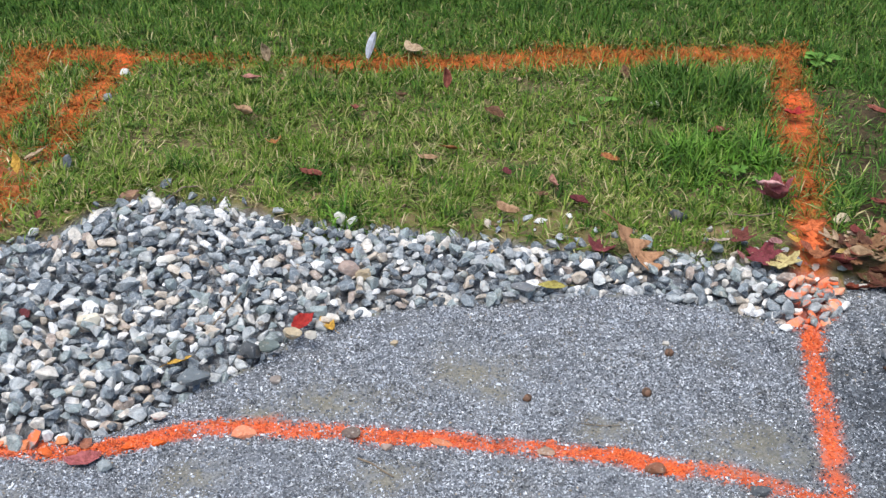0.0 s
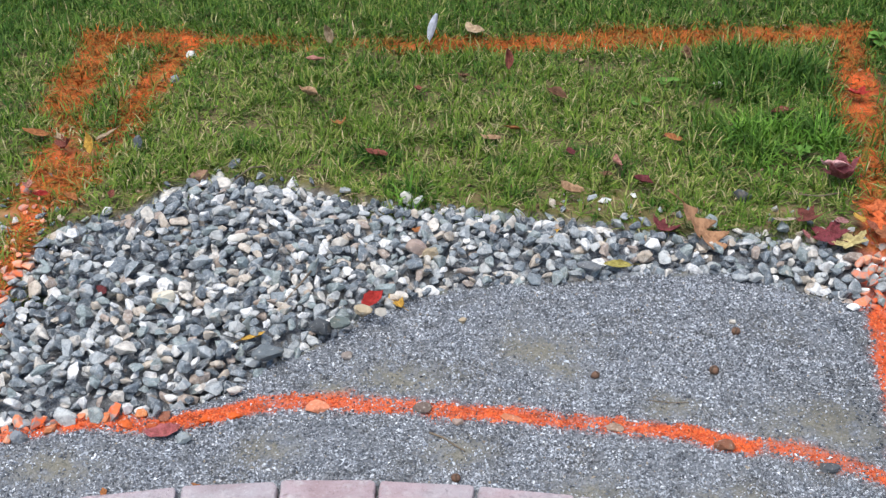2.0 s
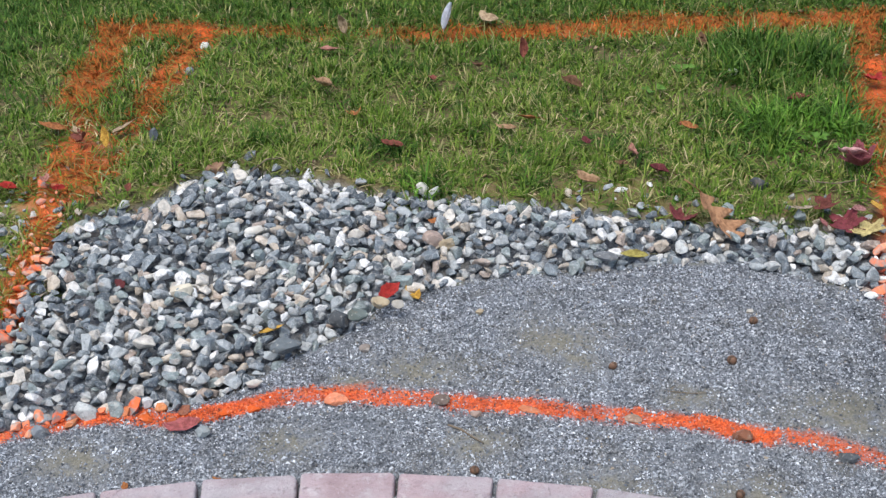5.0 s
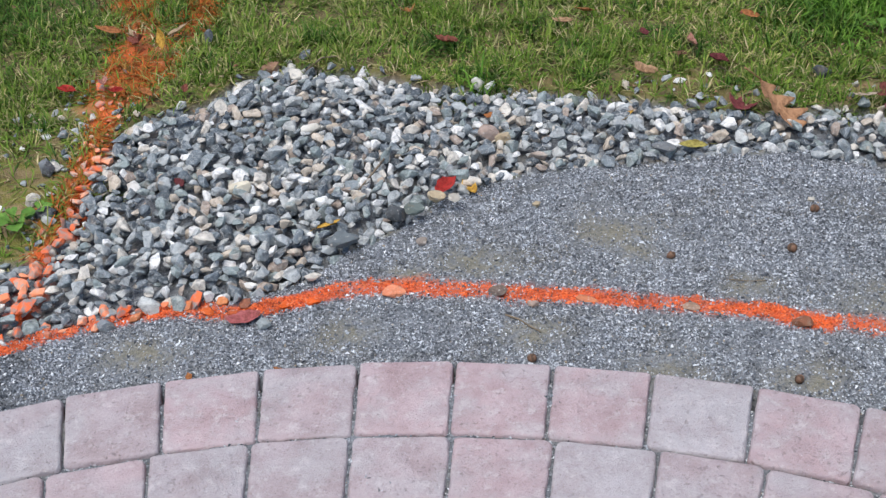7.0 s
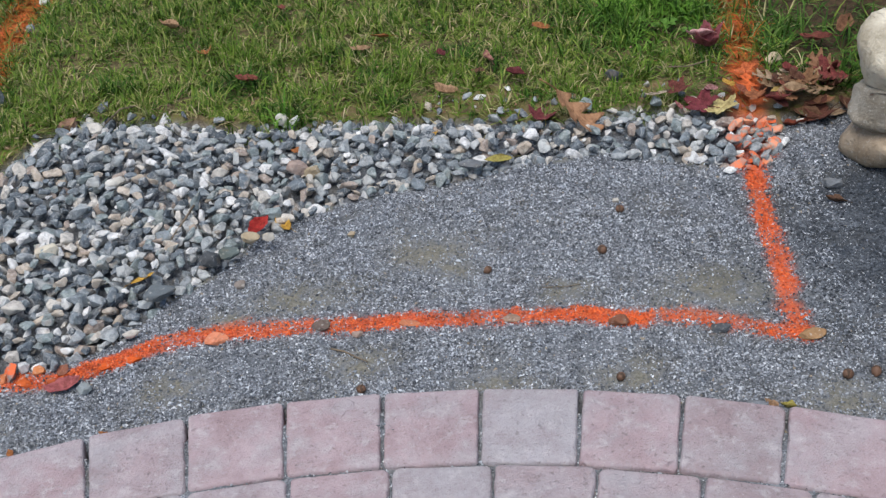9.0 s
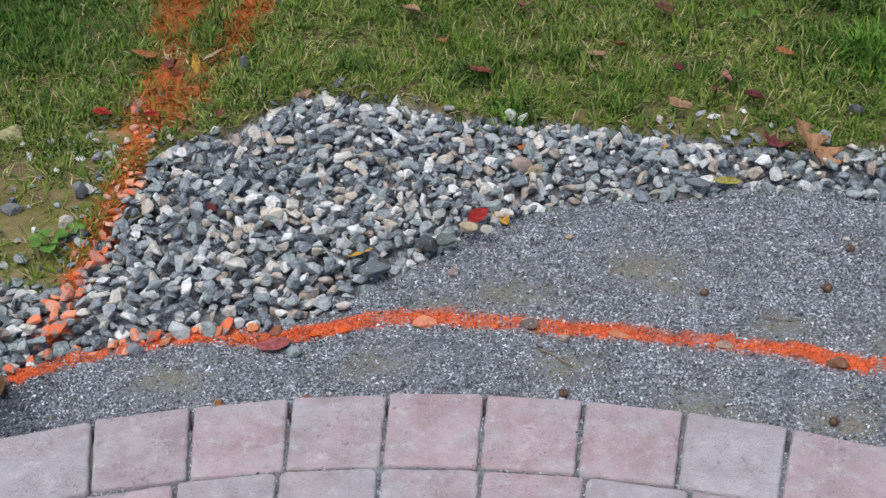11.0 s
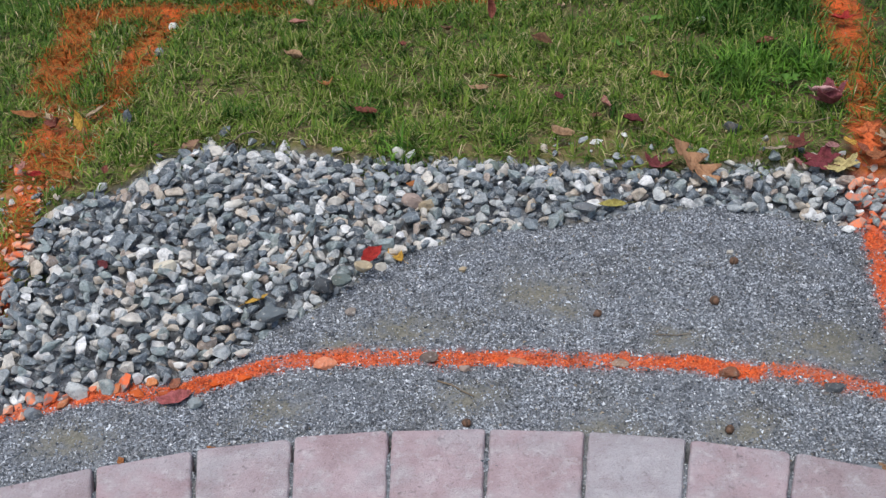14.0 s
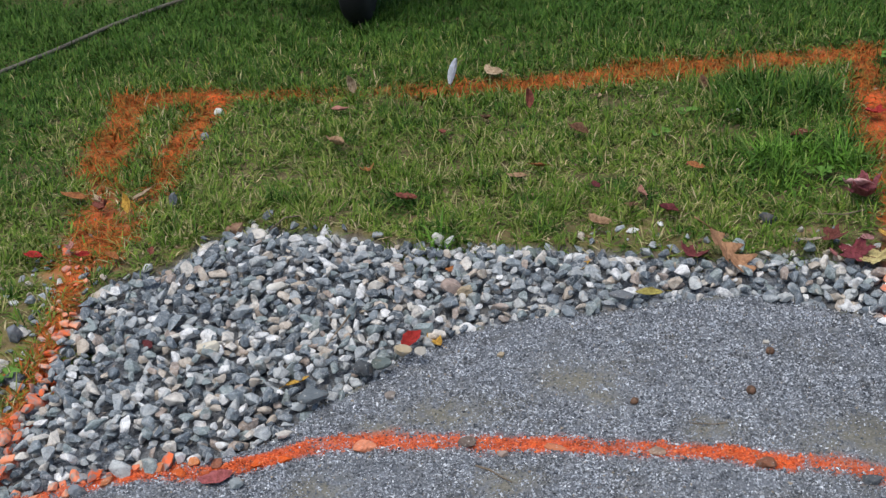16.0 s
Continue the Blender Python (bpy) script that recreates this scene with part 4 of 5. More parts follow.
for a, b in zip(vane, vane[1:]):
    for j in range(4):
        bm.faces.new((a[j], a[j + 1], b[j + 1], b[j])).smooth = True
feather = part("feather", bm, FEATHER)
bm = bmesh.new()
part("quill", rings(bm, [(0, 0.002, -0.025), (0.002, 0.001, 0.03), (0.012, -0.010, 0.10)], [0.0016, 0.0013, 0.0006], 6), FEATHER, feather)
feather.matrix_world = pose(0.045, 3.40, float(height(0.045, 3.40)) + 0.012, -8, 10, 12) @ Matrix.Scale(0.8, 4)
tagged(feather, "pale grey feather standing upright in the lawn", "feather")


# ---- pebbles, acorns and twigs ----
GREY, WHITE, SAND, ROSE, DARK = (0.22, 0.24, 0.26), (0.68, 0.66, 0.60), (0.48, 0.39, 0.26), (0.42, 0.32, 0.27), (0.10, 0.11, 0.12)
BED_STONES = [(-0.48, 1.99, 0.066, 0.04, 0.038, -8, (0.78, 0.72, 0.58), "cream white oblong stone on the gravel"), (0.015, 2.43, 0.036, 0.032, 0.03, 0, WHITE, "white round stone at the gravel edge"),
              (-0.508, 2.55, 0.058, 0.046, 0.036, 10, (0.34, 0.20, 0.13), "brown stone at the gravel edge"), (-0.46, 2.565, 0.032, 0.028, 0.028, 0, WHITE, "white stone at the gravel edge"),
              (0.047, 2.20, 0.07, 0.05, 0.05, -55, ROSE, "large rosy stone on the gravel"), (0.08, 2.18, 0.04, 0.036, 0.036, 0, SAND, "sandy stone on the gravel"),
              (0.42, 2.115, 0.075, 0.03, 0.02, 5, GREY, "flat grey stone at the gravel edge"), (0.24, 2.37, 0.035, 0.08, 0.02, 10, (0.20, 0.25, 0.23), "greenish flat stone at the gravel edge"),
              (-0.235, 1.80, 0.066, 0.048, 0.042, 20, (0.17, 0.20, 0.22), "slate grey stone at the gravel edge"), (-0.14, 1.89, 0.058, 0.042, 0.038, -15, DARK, "dark grey stone at the gravel edge"),
              (-0.10, 1.905, 0.054, 0.034, 0.034, 30, (0.17, 0.21, 0.20), "greenish grey stone at the gravel edge"), (-0.055, 1.94, 0.042, 0.032, 0.03, 0, SAND, "tan stone below a red leaf"), (-0.02, 1.94, 0.034, 0.022, 0.02, 10, WHITE, "white chip at the gravel edge"), (-0.36, 2.24, 0.055, 0.038, 0.03, 20, WHITE, "white stone on the gravel")]
SOIL_STONES = [(-0.69, 2.685, 0.03, 0.035, 0.055, 0, (0.15, 0.17, 0.19), "slate grey stone upright in the grass"), (-0.68, 3.10, 0.035, 0.03, 0.03, 0, GREY, "grey stone in the grass"),
               (-0.67, 3.29, 0.04, 0.03, 0.03, 30, WHITE, "white pebble in the grass"), (0.82, 2.44, 0.05, 0.04, 0.04, 0, DARK, "dark stone at the lawn edge"),
               (-0.93, 2.08, 0.045, 0.04, 0.055, 0, GREY, "pointed grey stone on bare soil"), (0.87, 3.08, 0.04, 0.03, 0.03, 0, WHITE, "white pebble in the grass"),
               (-1.07, 2.02, 0.06, 0.04, 0.025, -10, GREY, "flat grey stone on bare soil"), (-1.21, 2.14, 0.04, 0.03, 0.03, 0, GREY, "grey stone on bare soil"),
               (-1.19, 2.34, 0.075, 0.065, 0.04, 0, (0.50, 0.46, 0.25), "yellowish stone in the grass"), (-0.93, 1.97, 0.04, 0.035, 0.03, 0, WHITE, "pale stone on bare soil"),
               (-0.88, 1.92, 0.06, 0.045, 0.035, 0, DARK, "dark stone on bare soil"), (1.21, 2.43, 0.055, 0.04, 0.03, 0, SAND, "sandy pebble in the grass")]
DUST_STONES = [(1.16, 1.91, 0.05, 0.035, 0.03, 20, GREY, "grey stone beside the wall"), (0.80, 1.312, 0.045, 0.025, 0.012, -20, GREY, "flat grey chip at the pavers"),
               (-0.36, 1.572, 0.03, 0.027, 0.028, 0, (0.30, 0.34, 0.35), "round grey pebble beside the line"), (-0.66, 1.575, 0.045, 0.03, 0.025, 0, GREY, "grey stone beside the line"),
               (0.14, 1.63, 0.024, 0.02, 0.016, 0, ROSE, "small rosy pebble beside the line"), (0.15, 1.95, 0.018, 0.018, 0.018, 0, SAND, "small tan pebble on stone dust"),
               (-0.08, 1.83, 0.026, 0.022, 0.02, 0, (0.30, 0.26, 0.23), "small brown pebble on stone dust"), (0.71, 1.955, 0.02, 0.016, 0.014, 0, WHITE, "small white pebble on stone dust"),
               (0.86, 1.99, 0.026, 0.02, 0.012, 0, GREY, "small grey pebble on stone dust")]
LINE_STONES = [(-0.28, 1.645, 0.05, 0.03, 0.02, 5, ORANGE, "flat stone sprayed orange"), (-0.125, 1.668, 0.062, 0.04, 0.024, 0, (0.72, 0.26, 0.14), "flat rosy stone sprayed orange"),
               (0.078, 1.665, 0.055, 0.04, 0.024, -10, (0.16, 0.12, 0.10), "dark stone on the orange line"), (0.24, 1.645, 0.06, 0.028, 0.014, -8, (0.55, 0.20, 0.10), "flat stone sprayed orange"),
               (0.435, 1.62, 0.05, 0.035, 0.016, 0, (0.45, 0.30, 0.22), "flat tan stone on the orange line"), (0.622, 1.568, 0.058, 0.04, 0.026, -10, (0.28, 0.12, 0.07), "brown stone on the orange line"),
               (0.80, 1.512, 0.06, 0.04, 0.02, -12, DARK, "dark flat stone on the orange line"), (0.95, 1.463, 0.07, 0.042, 0.026, 5, (0.40, 0.24, 0.12), "tan stone at the corner of the line"),
               (-0.33, 1.63, 0.03, 0.024, 0.02, 0, ORANGE, "small stone sprayed orange"),
               (-0.515, 1.635, 0.042, 0.03, 0.026, 25, (0.72, 0.24, 0.10), "pale stone sprayed orange"), (-0.475, 1.618, 0.05, 0.03, 0.024, -35, (0.66, 0.13, 0.03), "long stone sprayed deep orange"),
               (-0.452, 1.645, 0.04, 0.03, 0.03, 10, (0.78, 0.30, 0.12), "pale stone sprayed orange"), (-0.425, 1.61, 0.036, 0.026, 0.022, -50, (0.55, 0.12, 0.04), "small stone sprayed dull orange"),
               (-0.405, 1.638, 0.034, 0.028, 0.026, 30, (0.40, 0.16, 0.10), "rosy stone sprayed partly orange"), (-0.61, 1.60, 0.046, 0.03, 0.024, 60, (0.70, 0.26, 0.12), "pale stone sprayed orange")]
for number, row in enumerate(BED_STONES + SOIL_STONES + DUST_STONES + LINE_STONES):
    lift = (0.010 if row[1] > float(up_edge(row[0])) - 0.03 else 0.029) if row in BED_STONES else 0.0
    if row in LINE_STONES:
        row = (*row[:2], 0.8 * row[2], 0.85 * row[3], 0.75 * row[4], *row[5:])
    single_stone(*row, seed=number + 5, lift=lift)


def acorn(x, y, size, turn_z):
    base = new("acorn")
    bm = bmesh.new()
    bmesh.ops.create_uvsphere(bm, u_segments=12, v_segments=8, radius=0.5)
    for v in bm.verts:
        v.co.x *= 1.15 + (0.25 if v.co.x > 0.45 else 0)
        v.co *= 1 + 0.05 * noise.noise(v.co * 5 + Vector((x * 9, y * 9, 0)))
    for f in bm.faces:
        f.smooth = True
    part("nut", bm, NUT, base)
    bm = bmesh.new()
    bmesh.ops.create_uvsphere(bm, u_segments=12, v_segments=8, radius=0.54)
    bmesh.ops.delete(bm, geom=[v for v in bm.verts if v.co.x > -0.05], context="VERTS")
    part("cap", bm, CAP, base, "rough brown cap")
    base.matrix_world = pose(x, y, float(height(x, y)) + 0.40 * size, 0, 20, turn_z) @ Matrix.Scale(size, 4)
    tagged(base, "small round brown acorn on stone dust", "acorn", group="fallen acorns")


for x, y, size, turn_z in [(0.71, 1.92, 0.017, 20), (0.642, 1.785, 0.019, 100), (0.41, 1.775, 0.015, 200), (0.593, 1.42, 0.016, 60), (0.139, 1.475, 0.016, 150), (0.972, 1.345, 0.018, 10), (1.022, 1.345, 0.018, 250)]:
    acorn(x, y, size, turn_z)


def twig(points, radius, label):
    bm = bmesh.new()
    spots = [(x, y, float(height(x, y)) + z) for x, y, z in points]
    rings(bm, spots, [radius * (1 - 0.5 * i / len(spots)) for i in range(len(spots))], 6)
    tagged(part("twig", bm, TWIG), label, "twig")


twig([(0.09, 1.60, 0.003), (0.115, 1.585, 0.004), (0.135, 1.565, 0.004), (0.155, 1.55, 0.003)], 0.0022, "thin dark curved twig on stone dust")
twig([(-1.16, 1.845, 0.02), (-1.11, 1.855, 0.022), (-1.085, 1.895, 0.02), (-1.05, 1.925, 0.012)], 0.005, "short bent twig beside the gravel")
twig([(-0.42, 2.55, 0.022), (-0.38, 2.56, 0.022), (-0.34, 2.57, 0.018)], 0.003, "short pale twig at the gravel edge")
twig([(-0.18, 2.095, 0.045), (-0.198, 2.045, 0.044), (-0.205, 2.03, 0.043), (-0.224, 1.985, 0.038)], 0.0028, "thin bent twig on the gravel")
twig([(0.50, 1.70, 0.002), (0.55, 1.69, 0.004), (0.58, 1.695, 0.002)], 0.001, "thin straw on stone dust")
twig([(1.06, 2.455, 0.012), (1.0, 2.43, 0.018), (0.93, 2.46, 0.01)], 0.0022, "thin dry stalk at the lawn edge")


# ---- weeds ----
def weed(x, y, size, leaves, seed):
    base = new("weed")
    rng = random.Random(seed)
    for k in range(leaves):
        bm = bmesh.new()
        rows_w, az, reach = [], 2 * math.pi * k / leaves + rng.uniform(-0.4, 0.4), rng.uniform(0.7, 1.2)
        rise = rng.uniform(0.25, 0.6)
        for i in range(9):
            t = i / 8
            w = 0.05 + 0.30 * math.sin(math.pi * max(0.0, t - 0.3) / 0.72) ** 0.8 if t > 0.3 else 0.04
            r, z = reach * t, rise * math.sin(2.0 * t) + 0.05
            rows_w.append([bm.verts.new((r * math.cos(az) - s * w * reach * math.sin(az), r * math.sin(az) + s * w * reach * math.cos(az), z + 0.10 * s * s + 0.04 * math.sin(9 * t + s * 3))) for s in (-1, -0.5, 0, 0.5, 1)])
        for a, b in zip(rows_w, rows_w[1:]):
            for j in range(4):
                bm.faces.new((a[j], a[j + 1], b[j + 1], b[j])).smooth = True
        part("leaf_blade", bm, WEED, base)
    base.matrix_world = pose(x, y, float(height(x, y)) + 0.008, 0, 0, seed * 47) @ Matrix.Scale(0.68 * size, 4)
    tagged(base, "green broad-leaved weed growing in the lawn", "weed", group="weeds in the lawn")


for number, (x, y, size, leaves) in enumerate([(1.0, 2.64, 0.05, 7), (1.07, 2.72, 0.045, 6), (0.93, 2.68, 0.045, 7), (0.72, 3.08, 0.055, 5), (0.63, 2.95, 0.045, 4), (-0.93, 1.87, 0.065, 6), (-0.90, 1.92, 0.05, 5), (1.43, 3.40, 0.085, 6), (1.05, 2.60, 0.04, 6)]):
    weed(x, y, size, leaves, number + 1)


# scraps of dry leaf and straw in the thin grass
scrap_rng = np.random.RandomState(77)
sx, sy = scrap_rng.uniform(-1.4, 1.5, 2600), scrap_rng.uniform(1.8, 3.6, 2600)
near_bed = np.exp(-((sy - up_edge(sx) - 0.05) / 0.10) ** 2)
keep = (np.maximum(0.16, 0.8 * near_bed) > scrap_rng.uniform(0, 1, 2600)) & (sy > up_edge(sx) - 0.05)
scrap_places = np.stack([sx[keep], sy[keep]], 1)
LITTER = grit_material("leaf_litter", [(0.0, (0.20, 0.11, 0.055)), (0.3, (0.30, 0.20, 0.11)), (0.55, (0.12, 0.065, 0.04)), (0.75, (0.38, 0.29, 0.17)), (0.92, (0.24, 0.07, 0.05))])
tagged(new("leaf_litter", grains("leaf_litter", scrap_places, scrap_rng.uniform(0.006, 0.019, len(scrap_places)), scrap_rng, [LITTER], np.zeros(len(scrap_places), int), 0.6)),
       "scraps of dry brown leaves in thin grass", "leaf litter", kind="stuff")


# ---- dry stone wall ----
def boulder(u, z, depth, long, high, deep, lean, colour, label, seed, wall):
    """A rounded fieldstone; u runs along the face of the wall, depth into it."""
    bm = bmesh.new()
    bmesh.ops.create_icosphere(bm, subdivisions=4, radius=1)
    rng = np.random.RandomState(seed)
    cuts = rng.normal(size=(13, 3))
    cuts /= np.linalg.norm(cuts, axis=1)[:, None]
    reach = rng.uniform(0.62, 0.86, 13) + (0.16 if long < 0.11 else 0.0)
    for v in bm.verts:
        p = v.co
        p = Vector([math.copysign(abs(c) ** 0.52, c) for c in p])
        for c, d in zip(cuts, reach):
            over = p.dot(Vector(c)) - d
            if over > 0:
                p -= Vector(c) * over * 0.95
        p *= 1 + 0.08 * noise.noise(p * 1.6 + Vector((seed * 3.1, 0, 0))) + 0.035 * noise.noise(p * 5 + Vector((0, seed, 0))) + 0.014 * noise.noise(p * 13 + Vector((0, 0, seed)))
        v.co = Vector((p.x * long / 2, p.y * deep / 2, p.z * high / 2)) * 1.12
    for f in bm.faces:
        f.smooth = True
    ob = part("fieldstone", bm, BOULDER, wall, label)
    ob.color = (*colour, 1)
    ob.matrix_basis = pose(u, depth + deep / 2, z, 0, lean, 0)


stone_wall = tagged(new("stone_wall"), "low dry-laid wall of rounded tan fieldstones", "stone wall")
stone_wall.matrix_world = pose(1.198, 1.98, -0.012, 0, 0, -53.7)
WARM, COOL, CREAM, BUFF, CHALK = (0.50, 0.41, 0.29), (0.37, 0.34, 0.28), (0.66, 0.60, 0.46), (0.56, 0.49, 0.33), (0.82, 0.84, 0.86)
WALL_LOW = [(0.032, 0.036, 0.005, 0.165, 0.13, 0.2, 4, (0.44, 0.35, 0.25), ""), (0.172, 0.055, 0.01, 0.030, 0.080, 0.06, 26, (0.50, 0.47, 0.42), "narrow grey fieldstone set on end"), (0.325, 0.075, -0.05, 0.27, 0.17, 0.25, 6, (0.33, 0.27, 0.16), ""),
            (0.56, 0.08, -0.02, 0.22, 0.17, 0.24, -3, WARM, ""), (0.80, 0.08, -0.03, 0.24, 0.18, 0.25, 4, COOL, ""), (1.05, 0.08, -0.02, 0.25, 0.18, 0.25, 4, WARM, ""), (0.10, 0.06, 0.2, 0.25, 0.13, 0.2, 0, COOL, "")]
WALL_MID = [(0.085, 0.140, 0.015, 0.200, 0.105, 0.2, 8, COOL, ""), (0.208, 0.160, 0.0, 0.080, 0.075, 0.12, 12, (0.44, 0.42, 0.37), "small round grey fieldstone"),
            (0.315, 0.222, -0.012, 0.15, 0.075, 0.2, 3, (0.62, 0.56, 0.42), ""), (0.50, 0.20, 0.0, 0.2, 0.11, 0.22, -4, COOL, ""), (0.72, 0.21, 0.0, 0.23, 0.11, 0.22, 2, WARM, ""), (0.97, 0.21, 0.0, 0.26, 0.12, 0.22, 2, COOL, "")]
WALL_TOP = [(0.070, 0.238, 0.0, 0.215, 0.15, 0.2, 14, (0.74, 0.68, 0.54), "large cream fieldstone on top"), (0.258, 0.298, -0.005, 0.17, 0.12, 0.22, -2, CHALK, "chalky white fieldstone on top"),
            (0.56, 0.31, 0.0, 0.25, 0.12, 0.22, 2, CREAM, ""), (0.80, 0.32, 0.0, 0.22, 0.12, 0.22, 0, WARM, ""), (1.05, 0.32, 0.0, 0.25, 0.12, 0.22, 0, CREAM, ""), (0.05, 0.19, 0.19, 0.2, 0.14, 0.2, 0, COOL, ""), (0.08, 0.30, 0.2, 0.18, 0.1, 0.18, 0, COOL, ""), (0.45, 0.17, 0.2, 0.6, 0.3, 0.25, 0, COOL, "")]
for number, row in enumerate(WALL_LOW + WALL_MID + WALL_TOP):
    boulder(*row, number + 3, stone_wall)


# ---- hose and wheelbarrow at the far end of the lawn ----
bm = bmesh.new()
hose_line = [(-3.2, 2.6), (-2.4, 3.05), (-1.9, 3.38), (-1.49, 3.72), (-1.352, 3.905), (-1.207, 4.13), (-1.08, 4.28), (-0.95, 4.42), (-0.7, 4.72), (-0.5, 5.1), (-0.5, 5.6)]
rings(bm, [(x, y, float(height(x, y)) + 0.020) for x, y in hose_line], [0.0075] * len(hose_line), 10)
tagged(part("garden_hose", bm, HOSE), "thin grey-brown garden hose lying across the lawn", "hose")


def lathe(bm, profile, sides=36):
    """A solid of turning about x; the profile gives x and radius."""
    rows_l = [[bm.verts.new((x, r * math.cos(2 * math.pi * k / sides), r * math.sin(2 * math.pi * k / sides))) for k in range(sides)] for x, r in profile]
    for a, b in zip(rows_l, rows_l[1:]):
        for k in range(sides):
            bm.faces.new((a[k], a[(k + 1) % sides], b[(k + 1) % sides], b[k])).smooth = True
    bm.faces.new(rows_l[0][::-1])
    bm.faces.new(rows_l[-1])
    bmesh.ops.recalc_face_normals(bm, faces=bm.faces)
    return bm


barrow = tagged(new("wheelbarrow"), "dark wheelbarrow with a black tyre standing on grass", "wheelbarrow")
barrow.matrix_world = pose(-0.28, 4.10, 0.0, 0, 0, -6)
tyre_wide, tyre_r = 0.095, 0.17
tyre = part("wheel", lathe(bmesh.new(), [(-0.5 * tyre_wide, 0.09), (-0.5 * tyre_wide, 0.145), (-0.4 * tyre_wide, 0.16), (-0.2 * tyre_wide, tyre_r), (0.2 * tyre_wide, tyre_r), (0.4 * tyre_wide, 0.16), (0.5 * tyre_wide, 0.145), (0.5 * tyre_wide, 0.09)]), RUBBER, barrow, "black rubber tyre")
tyre.matrix_basis = pose(0, 0, tyre_r)
part("hub", lathe(bmesh.new(), [(-0.06, 0.01), (-0.06, 0.03), (-0.03, 0.088), (0.03, 0.088), (0.06, 0.03), (0.085, 0.03), (0.085, 0.01)]), HUB, tyre, "light grey hub")
for side in (-1, 1):
    bracket = part("axle_bracket", rings(bmesh.new(), [(side * 0.075, -0.03, 0.13), (side * 0.075, 0.0, 0.19), (side * 0.10, 0.12, 0.31)], [0.018, 0.02, 0.018], 8), HUB if side > 0 else STEEL, barrow)
    part("handle", rings(bmesh.new(), [(side * 0.10, 0.10, 0.30), (side * 0.24, 0.8, 0.36), (side * 0.30, 1.25, 0.55)], [0.02, 0.02, 0.018], 8), TWIG, barrow, "grey wooden handle")
    part("leg", rings(bmesh.new(), [(side * 0.22, 0.78, 0.35), (side * 0.26, 0.80, 0.0)], [0.015, 0.015], 8), STEEL, barrow)
part("front_brace", rings(bmesh.new(), [(-0.30, 0.02, 0.16), (-0.08, 0.0, 0.165), (0.075, 0.0, 0.17)], [0.016, 0.016, 0.016], 8), STEEL, barrow)
bm = bmesh.new()
tray_rows = []
for half_x, y0, y1, z in ((0.20, 0.16, 0.66, 0.36), (0.34, -0.10, 0.95, 0.62), (0.36, -0.12, 0.97, 0.63), (0.34, -0.09, 0.94, 0.615), (0.19, 0.17, 0.65, 0.37)):
    tray_rows.append([bm.verts.new(p) for p in ((-half_x, y0, z), (half_x, y0, z), (half_x, y1, z), (-half_x, y1, z))])
for a, b in zip(tray_rows, tray_rows[1:]):
    for k in range(4):
        bm.faces.new((a[k], a[(k + 1) % 4], b[(k + 1) % 4], b[k]))
bm.faces.new(tray_rows[0][::-1])
bm.faces.new(tray_rows[-1])
bmesh.ops.bevel(bm, geom=list(bm.edges), offset=0.012, segments=2, affect="EDGES")
part("tray", bm, STEEL, barrow, "dark painted steel tray")


# ---- pavers ----
pavement = tagged(new("pavement"), "curved patio of tumbled pinkish grey concrete pavers", "pavement", kind="structure")
pavement.location = (CENTRE[0], CENTRE[1], 0)


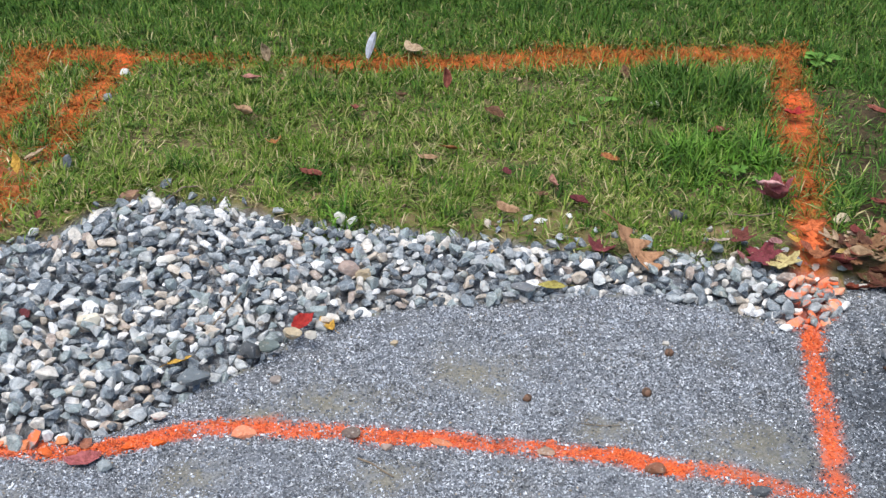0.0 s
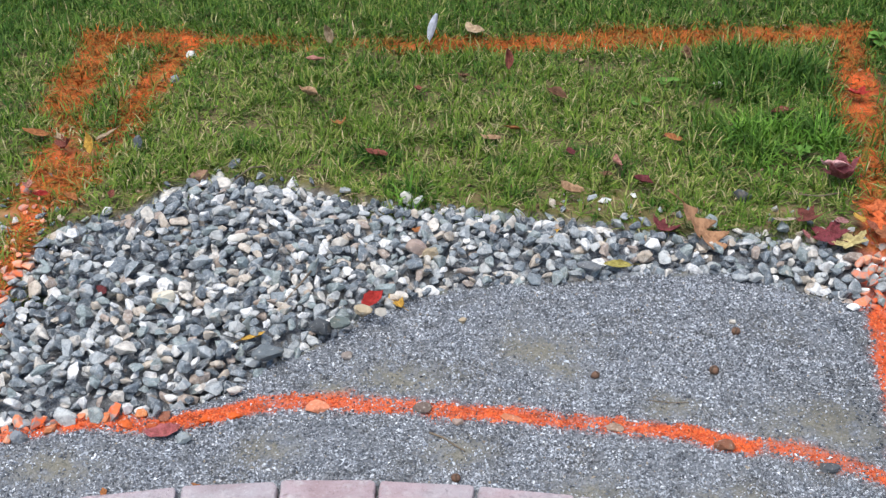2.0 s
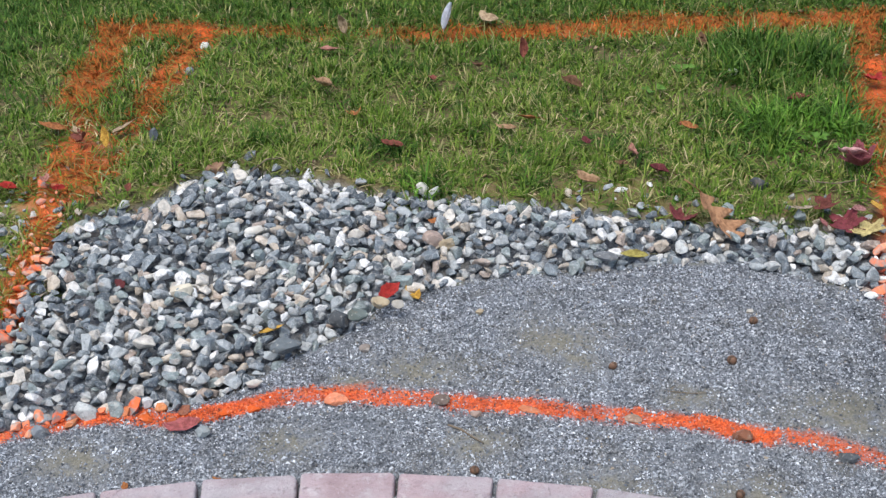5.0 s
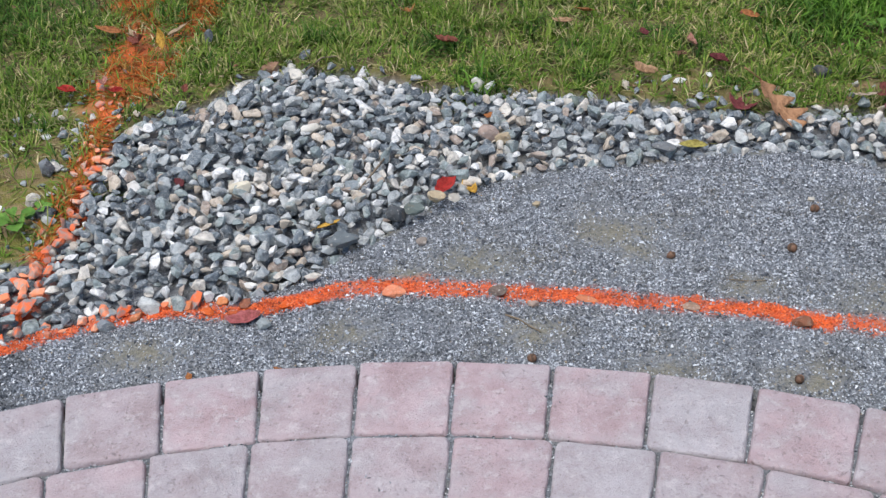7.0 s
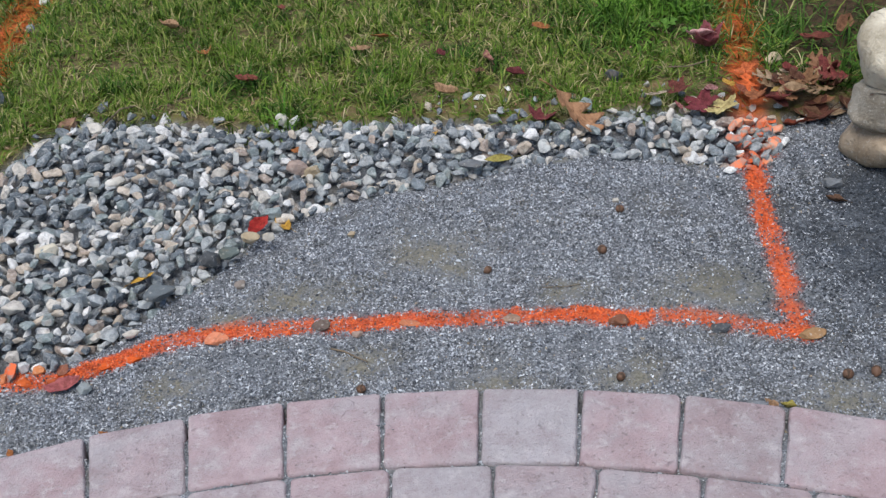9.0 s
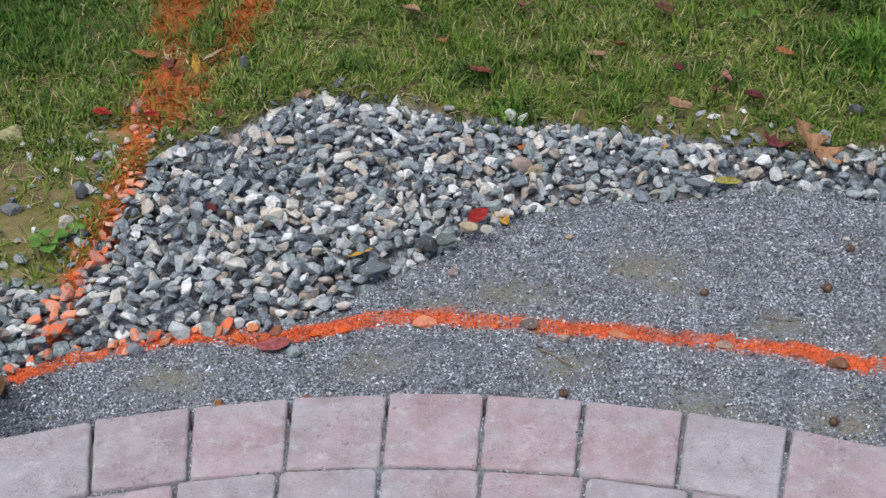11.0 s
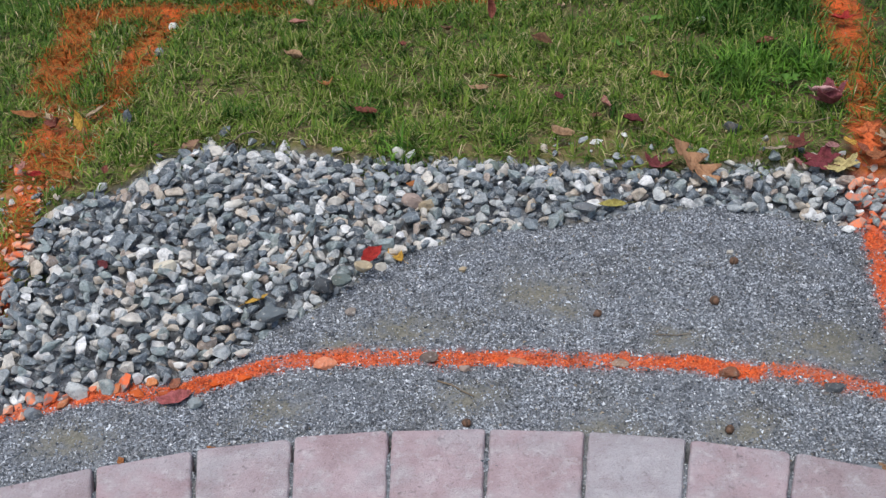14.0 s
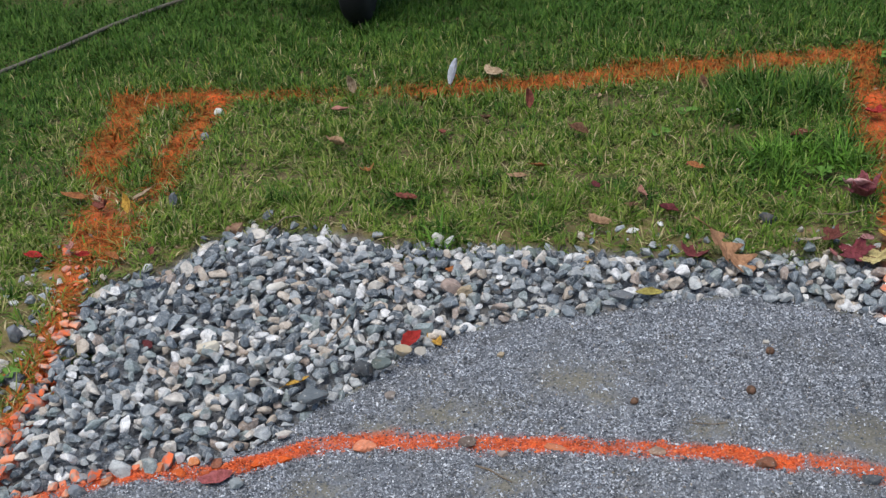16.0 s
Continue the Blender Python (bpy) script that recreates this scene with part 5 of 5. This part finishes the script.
def paver_mesh(outer, inner, angle, seed):
    """A tumbled wedge paver with rounded corners and worn upper edges; y points outward from the middle of the patio."""
    rng = random.Random(seed)
    mid, bow = (outer + inner) / 2, 0.009
    outline = []
    for sx, sy, start in ((1, 1, 0), (-1, 1, 90), (-1, -1, 180), (1, -1, 270)):
        r, gap = (outer, 0.0036) if sy > 0 else (inner, 0.0018)
        bow_here = bow * rng.uniform(0.7, 1.5)
        cx, cy = sx * (r * math.tan(angle / 2) - gap - bow_here) + rng.uniform(-0.0015, 0.0015), sy * ((outer - inner) / 2 - gap * 0.5 - bow_here) + rng.uniform(-0.0015, 0.0015)
        for k in range(5):
            a = radians(start + 22.5 * k)
            outline.append(Vector((cx + bow_here * math.cos(a), cy + bow_here * math.sin(a), 0)))
    full = []
    for a, b in zip(outline, outline[1:] + outline[:1]):
        full.append(a)
        if (b - a).length > 0.03:
            full += [a.lerp(b, t / 9) for t in range(1, 9)]
    bm = bmesh.new()
    levels = []
    for z, inset, rough in ((-0.055, 0.0, 0.0), (-0.012, 0.0, 0.0014), (-0.0065, 0.0004, 0.0016), (-0.0026, 0.0018, 0.0016), (-0.0006, 0.0045, 0.0012), (0.0, 0.0085, 0.0)):
        ring = []
        for p in full:
            wob = (noise.noise(p * 45 + Vector((seed * 1.7, 0, z * 30))) + 0.7 * noise.noise(p * 120 + Vector((0, seed * 2.3, z * 60)))) * rough * 1.7
            ring.append(bm.verts.new(p - p.normalized() * (inset + wob) + Vector((0, 0, z + 0.6 * wob))))
        levels.append(ring)
    n = len(full)
    for a, b in zip(levels, levels[1:]):
        for k in range(n):
            bm.faces.new((a[k], a[(k + 1) % n], b[(k + 1) % n], b[k])).smooth = True
    bm.faces.new(levels[-1]).smooth = True
    bm.faces.new(levels[0][::-1])
    me = bpy.data.meshes.new("paver")
    bm.to_mesh(me)
    bm.free()
    me.materials.append(PAVER)
    return me


P, G, B, L = (0.475, 0.374, 0.386), (0.445, 0.414, 0.428), (0.40, 0.330, 0.338), (0.445, 0.383, 0.395)
# colours of the two outer rows, from a paver left of the middle to the right
ROW_TINTS = {0: (-5, (G, L, P, L, P, P, P, G, P, B, P, L)), 1: (-6, (L, B, L, G, L, L, P, G, L, L, B, L))}
tints = random.Random(5)
laid = []
for row in range(12):
    outer, inner = RADIUS - 0.1735 * row + (0.009 if row == 0 else 0.0), RADIUS - 0.1735 * row - 0.1715
    pitch = (4.215, 4.44)[row] if row < 2 else 360 / round(2 * math.pi * outer / 0.171)
    first = (88.74, 88.56)[row] if row < 2 else tints.uniform(85, 90)
    kinds = [paver_mesh(outer, inner, radians(pitch), 20 * row + s) for s in range(5)]
    around = int(360 / pitch)
    for k in range(-(around // 2), around - around // 2):
        start, colours = ROW_TINTS.get(row, (0, ()))
        colour = colours[k - start] if 0 <= k - start < len(colours) else tints.choice((P, L, G, B, P, L))
        a = radians(first - pitch * (k + 0.5))
        mid = (outer + inner) / 2
        place = pose(mid * math.cos(a), mid * math.sin(a), tints.uniform(-0.0015, 0.0015), tints.uniform(-0.5, 0.5), tints.uniform(-0.5, 0.5), math.degrees(a) - 90)
        vary = tints.uniform(0.94, 1.06)
        laid.append((kinds[tints.randrange(5)], [c * vary for c in colour], place))
laid.sort(key=lambda one: (one[2].translation - Vector((0, RADIUS, 0))).length)
for me, colour, place in laid[:300]:
    ob = new("paver", me)
    ob.color = (*colour, 1)
    ob.parent = pavement
    ob.matrix_basis = place
bm = bmesh.new()
for me, colour, place in laid[300:]:
    old = len(bm.verts)
    bm.from_mesh(me)
    bm.verts.ensure_lookup_table()
    bmesh.ops.transform(bm, matrix=place, verts=bm.verts[old:])
tagged(part("paver_field", bm, PAVER, pavement, "pinkish grey concrete pavers"), kind="stuff").color = (*L, 1)
